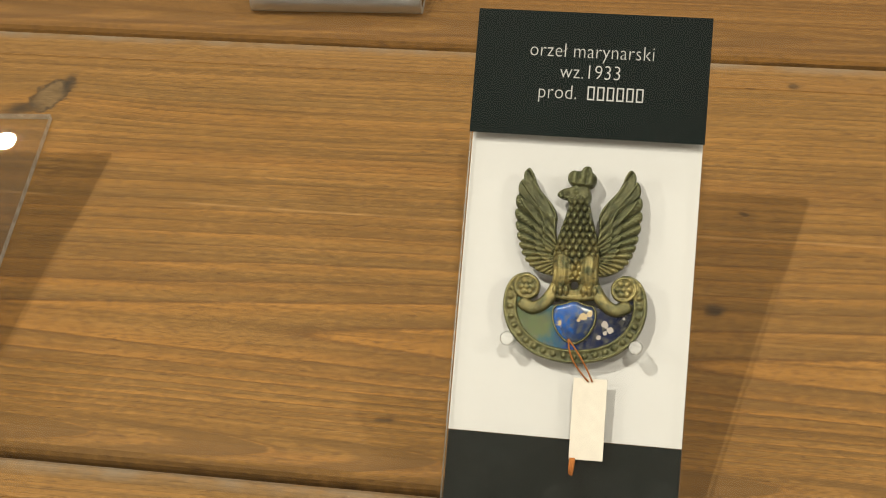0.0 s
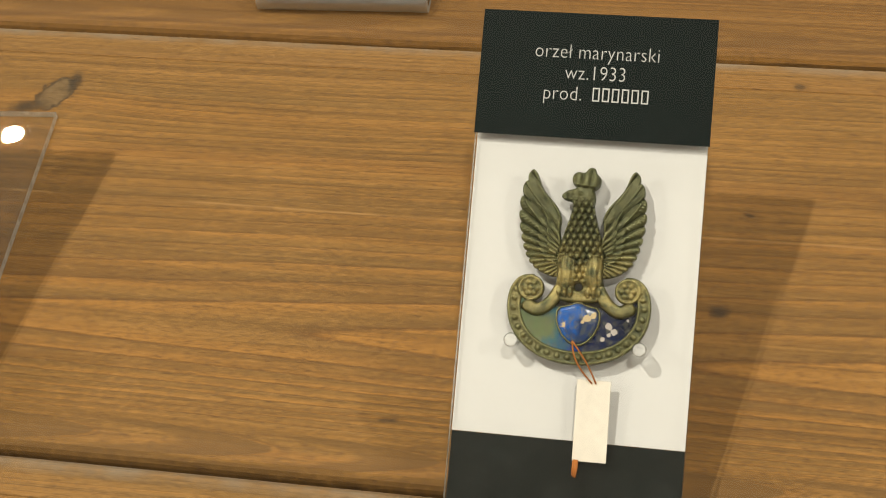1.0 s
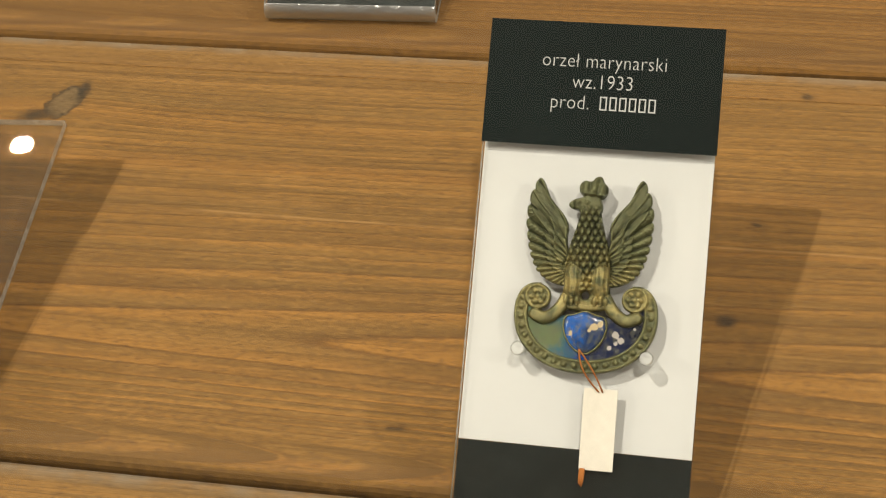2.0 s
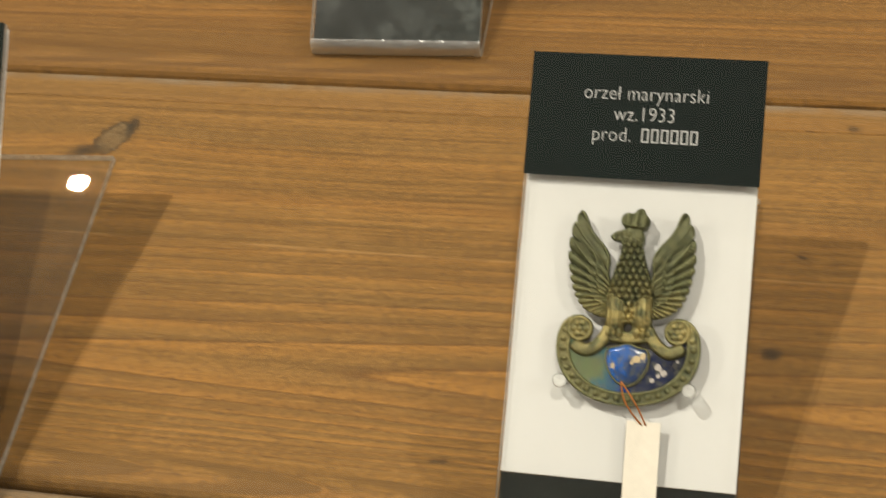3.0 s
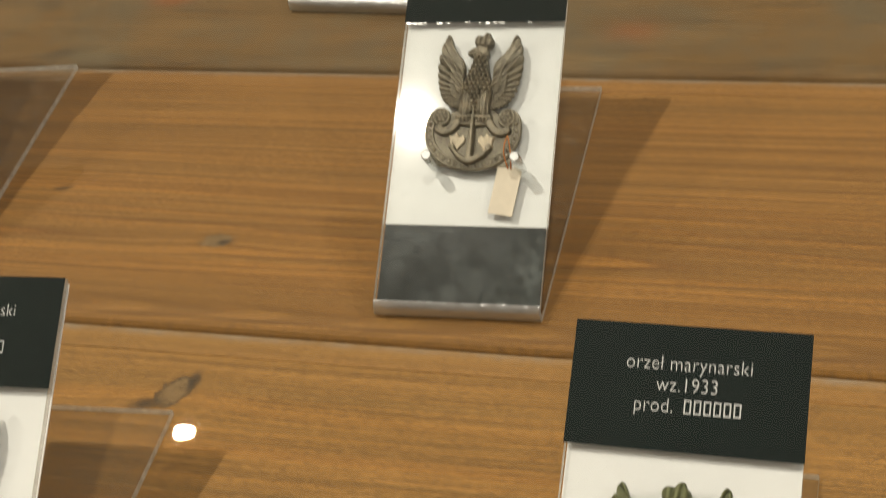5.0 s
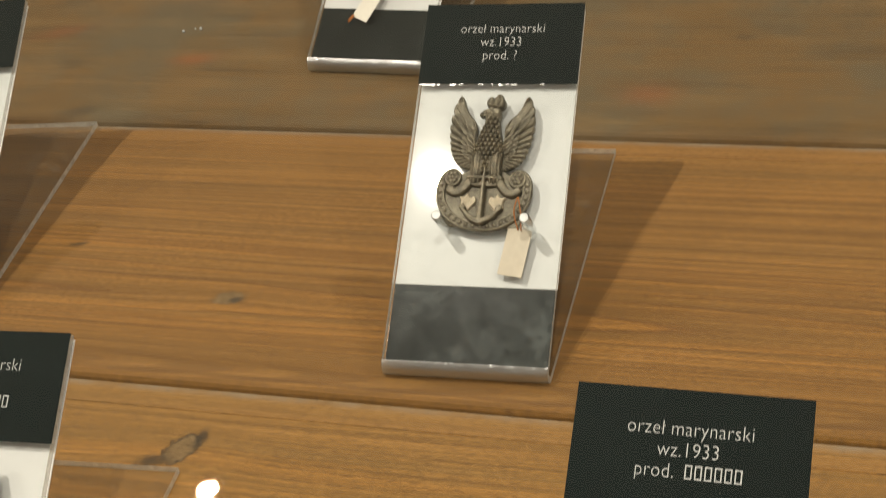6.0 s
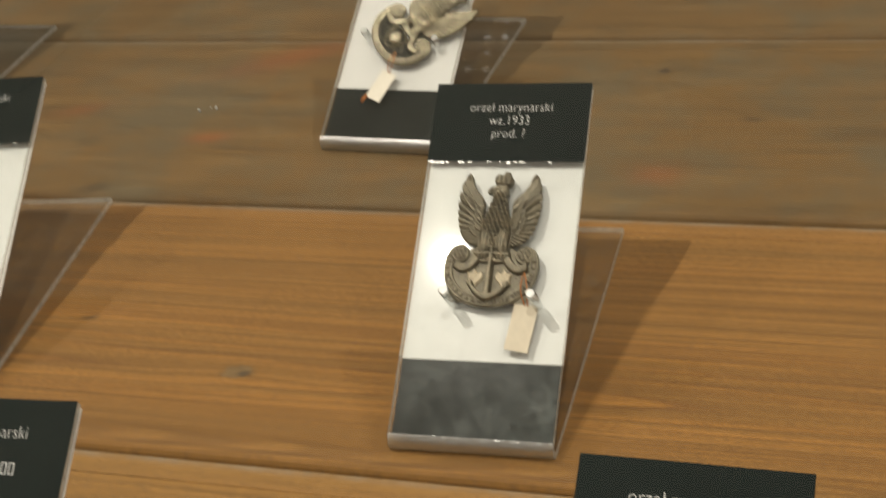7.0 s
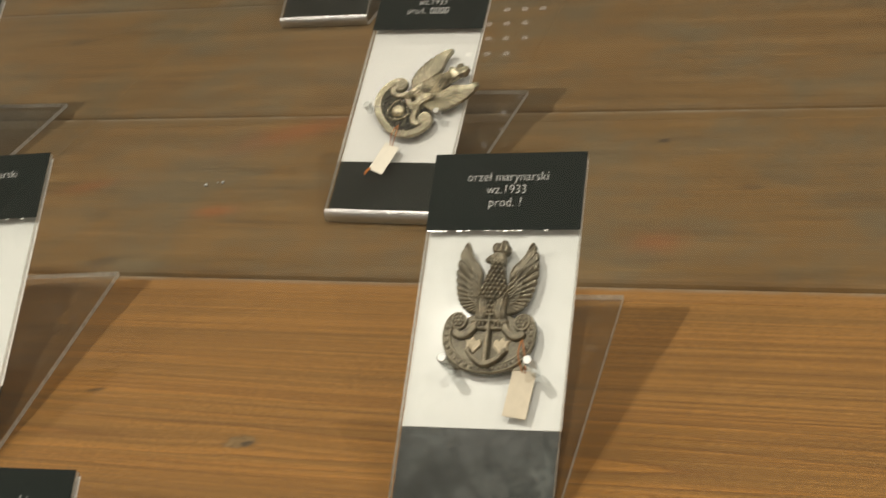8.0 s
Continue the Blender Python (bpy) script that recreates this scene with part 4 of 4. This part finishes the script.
def eagle_badge(m, metal, field, shield, style, label, size=1.0, slim=1.0):
    ob = thing("eagle_badge", m @ Matrix.Diagonal((size * slim, size, size, 1)), label, "badge", "eagle badges")
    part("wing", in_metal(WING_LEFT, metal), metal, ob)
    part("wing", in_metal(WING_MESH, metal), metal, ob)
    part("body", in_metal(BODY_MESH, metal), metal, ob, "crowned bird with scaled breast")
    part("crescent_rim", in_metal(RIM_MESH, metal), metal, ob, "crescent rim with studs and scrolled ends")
    part("enamel_field", in_metal(FIELD_MESH, field), field, ob, "worn enamel inside the crescent")
    if style == "shield":
        s = part("small_shield", in_metal(SHIELD_MESH, shield), shield, ob, "bright blue enamel shield")
        part("shield_border", in_metal(SHIELD_LINE, metal), metal, s)
    elif style == "anchor":
        part("anchor", in_metal(ANCHOR_MESH, metal), metal, ob)
        part("back_plate", in_metal(PLATE_MESH, metal), metal, ob, "dull round plate behind the anchor")
        part("leaf_ornament", in_metal(LEAF_MESH, PALE_METAL), PALE_METAL, ob, "pale chipped leaf ornament")
    else:
        bm = bmesh.new()
        bmesh.ops.create_uvsphere(bm, u_segments=24, v_segments=12, radius=0.0042, matrix=Matrix.LocRotScale((0, 0.0125, 0.0012), None, (1, 1, 0.75)))
        for f in bm.faces:
            f.smooth = True
        part("boss", bm, metal, ob, "round polished boss")
        part("shield_border", in_metal(SHIELD_LINE, metal), metal, ob)
    return ob


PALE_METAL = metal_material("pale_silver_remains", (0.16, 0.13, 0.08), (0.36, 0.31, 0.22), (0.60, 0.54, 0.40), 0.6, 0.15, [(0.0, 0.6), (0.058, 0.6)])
PEG = clear_material("peg_acrylic", (0.72, 0.74, 0.73), 0.24, 0.05, 0.06, 0.06)
TAG_PAPER = plain_material("cream_tag_card", (0.74, 0.71, 0.61), 0.8, vary=0.10, scale=220.0, bump=0.0001, spec=0.2)
OLD_PAPER = plain_material("yellowed_tag_card", (0.58, 0.53, 0.42), 0.8, vary=0.12, scale=220.0, bump=0.0001, spec=0.2)
THREAD = plain_material("orange_thread", (0.38, 0.14, 0.035), 0.85, vary=0.25, scale=1500.0, spec=0.2)


def peg(m, length=0.0080, radius=0.0022):
    """Clear round peg that stands out of the leaf."""
    ob = thing("peg", m, "short clear acrylic peg that holds a badge", "peg", "clear pegs")
    bm = bmesh.new()
    rings = []
    for r, z in ((radius, 0.0), (radius, length - 0.0004), (radius - 0.0004, length)):
        rings.append([bm.verts.new((r * math.cos(a * math.pi / 10), r * math.sin(a * math.pi / 10), z)) for a in range(20)])
    for a, b in zip(rings, rings[1:]):
        for k in range(20):
            bm.faces.new((a[k], a[(k + 1) % 20], b[(k + 1) % 20], b[k])).smooth = True
    part("shaft", bm, PEG, ob)
    bm = bmesh.new()
    bm.faces.new([bm.verts.new(((radius - 0.0004) * math.cos(a * math.pi / 10), (radius - 0.0004) * math.sin(a * math.pi / 10), length)) for a in range(20)])
    part("end_face", bm, PEG_END, ob)
    return ob


def paper_tag(m, width, height, knot, label, tuft=True, paper=None):
    """A small card tag on a thread; knot is where the thread is tied to the badge, in the tag's own axes."""
    ob = thing("paper_tag", m, label, "tag", "paper tags")
    bm = box(-width / 2, -height, 0.0, width / 2, 0.0, 0.00035, 0.00012)
    bmesh.ops.rotate(bm, verts=bm.verts, matrix=Matrix.Rotation(0.05, 3, 'X'))
    part("card", bm, paper or TAG_PAPER, ob)
    kx, ky, kz = knot
    for side in (-1, 1):
        pts = []
        for i in range(15):
            t = i / 14
            bow = math.sin(t * math.pi) * 0.0016 * side
            pts.append((kx * (1 - t) + side * 0.0006 * t + bow * (1 if side < 0 else 0.4), ky * (1 - t) - 0.001 * t, kz * (1 - t) + 0.0008 * t + 0.001 * math.sin(t * math.pi)))
        part("thread", tube(pts, 0.00026, 6), THREAD, ob)
    if tuft:
        for k in range(3):
            pts = [(-width * 0.42 + 0.0004 * k, -height + 0.0005, 0.0005), (-width * 0.44 + 0.0005 * k, -height - 0.0022, 0.0009), (-width * 0.45 + 0.0004 * k, -height - 0.0042 - 0.0003 * k, 0.0006)]
            part("thread_end", tube(pts, (0.00045, 0.0004, 0.00025), 6), THREAD, ob)
    return ob


def on_leaf(key, u, v, turn=0.0, lift=0.0):
    """A pose on the front of a stand's rising leaf: millimetres across and up, degrees, millimetres off it."""
    return LEAF[key] @ pose(u * MM, v * MM, lift * MM, 0, 0, turn)


A_LABEL = "green-patinated brass eagle badge with blue enamel shield"
eagle_badge(on_leaf("a", 36.3, 56.0, 2.0, 1.2), OLIVE, BLUE, BLUE_SHIELD, "shield", A_LABEL)
eagle_badge(on_leaf("b", 35.4, 55.6, -0.8, 1.2), BROWN, BROWN, None, "anchor", "dull brown eagle badge with an anchor over its crescent", 1.05, 0.93)
eagle_badge(on_leaf("c", 21.6, 55.6, -49.0, 1.2), SILVERED, BLACK_FIELD, None, "boss", "worn silvered eagle badge slipped sideways on its pegs", 1.04)
eagle_badge(on_leaf("d", 36.0, 58.0, 0.0, 1.2), OLIVE, BLUE, BLUE_SHIELD, "shield", A_LABEL)
eagle_badge(on_leaf("e", 28.5, 57.0, 0.0, 1.2), BROWN, BROWN, None, "anchor", "dull brown eagle badge with an anchor over its crescent")
for key, pair in {"a": ((17.0, 62.0), (54.5, 62.2)), "b": ((20.5, 58.0), (57.5, 57.8)), "c": ((13.0, 66.0), (57.0, 62.0)), "d": ((17.0, 62.0), (54.5, 62.2)), "e": ((20.5, 58.0), (57.5, 57.8))}.items():
    for u, v in pair:
        peg(on_leaf(key, u, v), 0.0160 if key in "be" else 0.0075)
paper_tag(on_leaf("a", 42.0, 52.3, 0.5, 1.6), 0.0100, 0.0240, (-0.0070, 0.0110, 0.0045), "cream card tag tied to a badge with orange thread")
paper_tag(on_leaf("b", 53.0, 57.8, -8.0, 1.6), 0.0105, 0.0205, (-0.0030, 0.0120, 0.0050), "yellowed card tag tied to a brown badge with thread", False, OLD_PAPER)
paper_tag(on_leaf("c", 33.0, 42.0, -22.0, 1.6), 0.0100, 0.0190, (-0.0020, 0.0110, 0.0040), "cream card tag tied to a silvered badge")


def crumb(x, y, z, size, label):
    """A grain of grit left on the boards."""
    bm = bmesh.new()
    bmesh.ops.create_icosphere(bm, subdivisions=1, radius=size)
    for v in bm.verts:
        v.co *= 0.75 + 0.4 * random.random()
    ob = part("crumb", bm, LETTER, None, label, pose(x, y, z + size * 0.7))
    tagged(ob, label, "grit", "grit on the boards")


for x, y, z, size in ((0.0450, -0.0075, -0.0034, 0.0009), (-0.3757, 0.2979, 0.0, 0.0012), (-0.3657, 0.3015, 0.0, 0.0011), (-0.3695, 0.3020, 0.0, 0.0006)):
    crumb(x, y, z, size, "pale grain of grit lying on the boards")
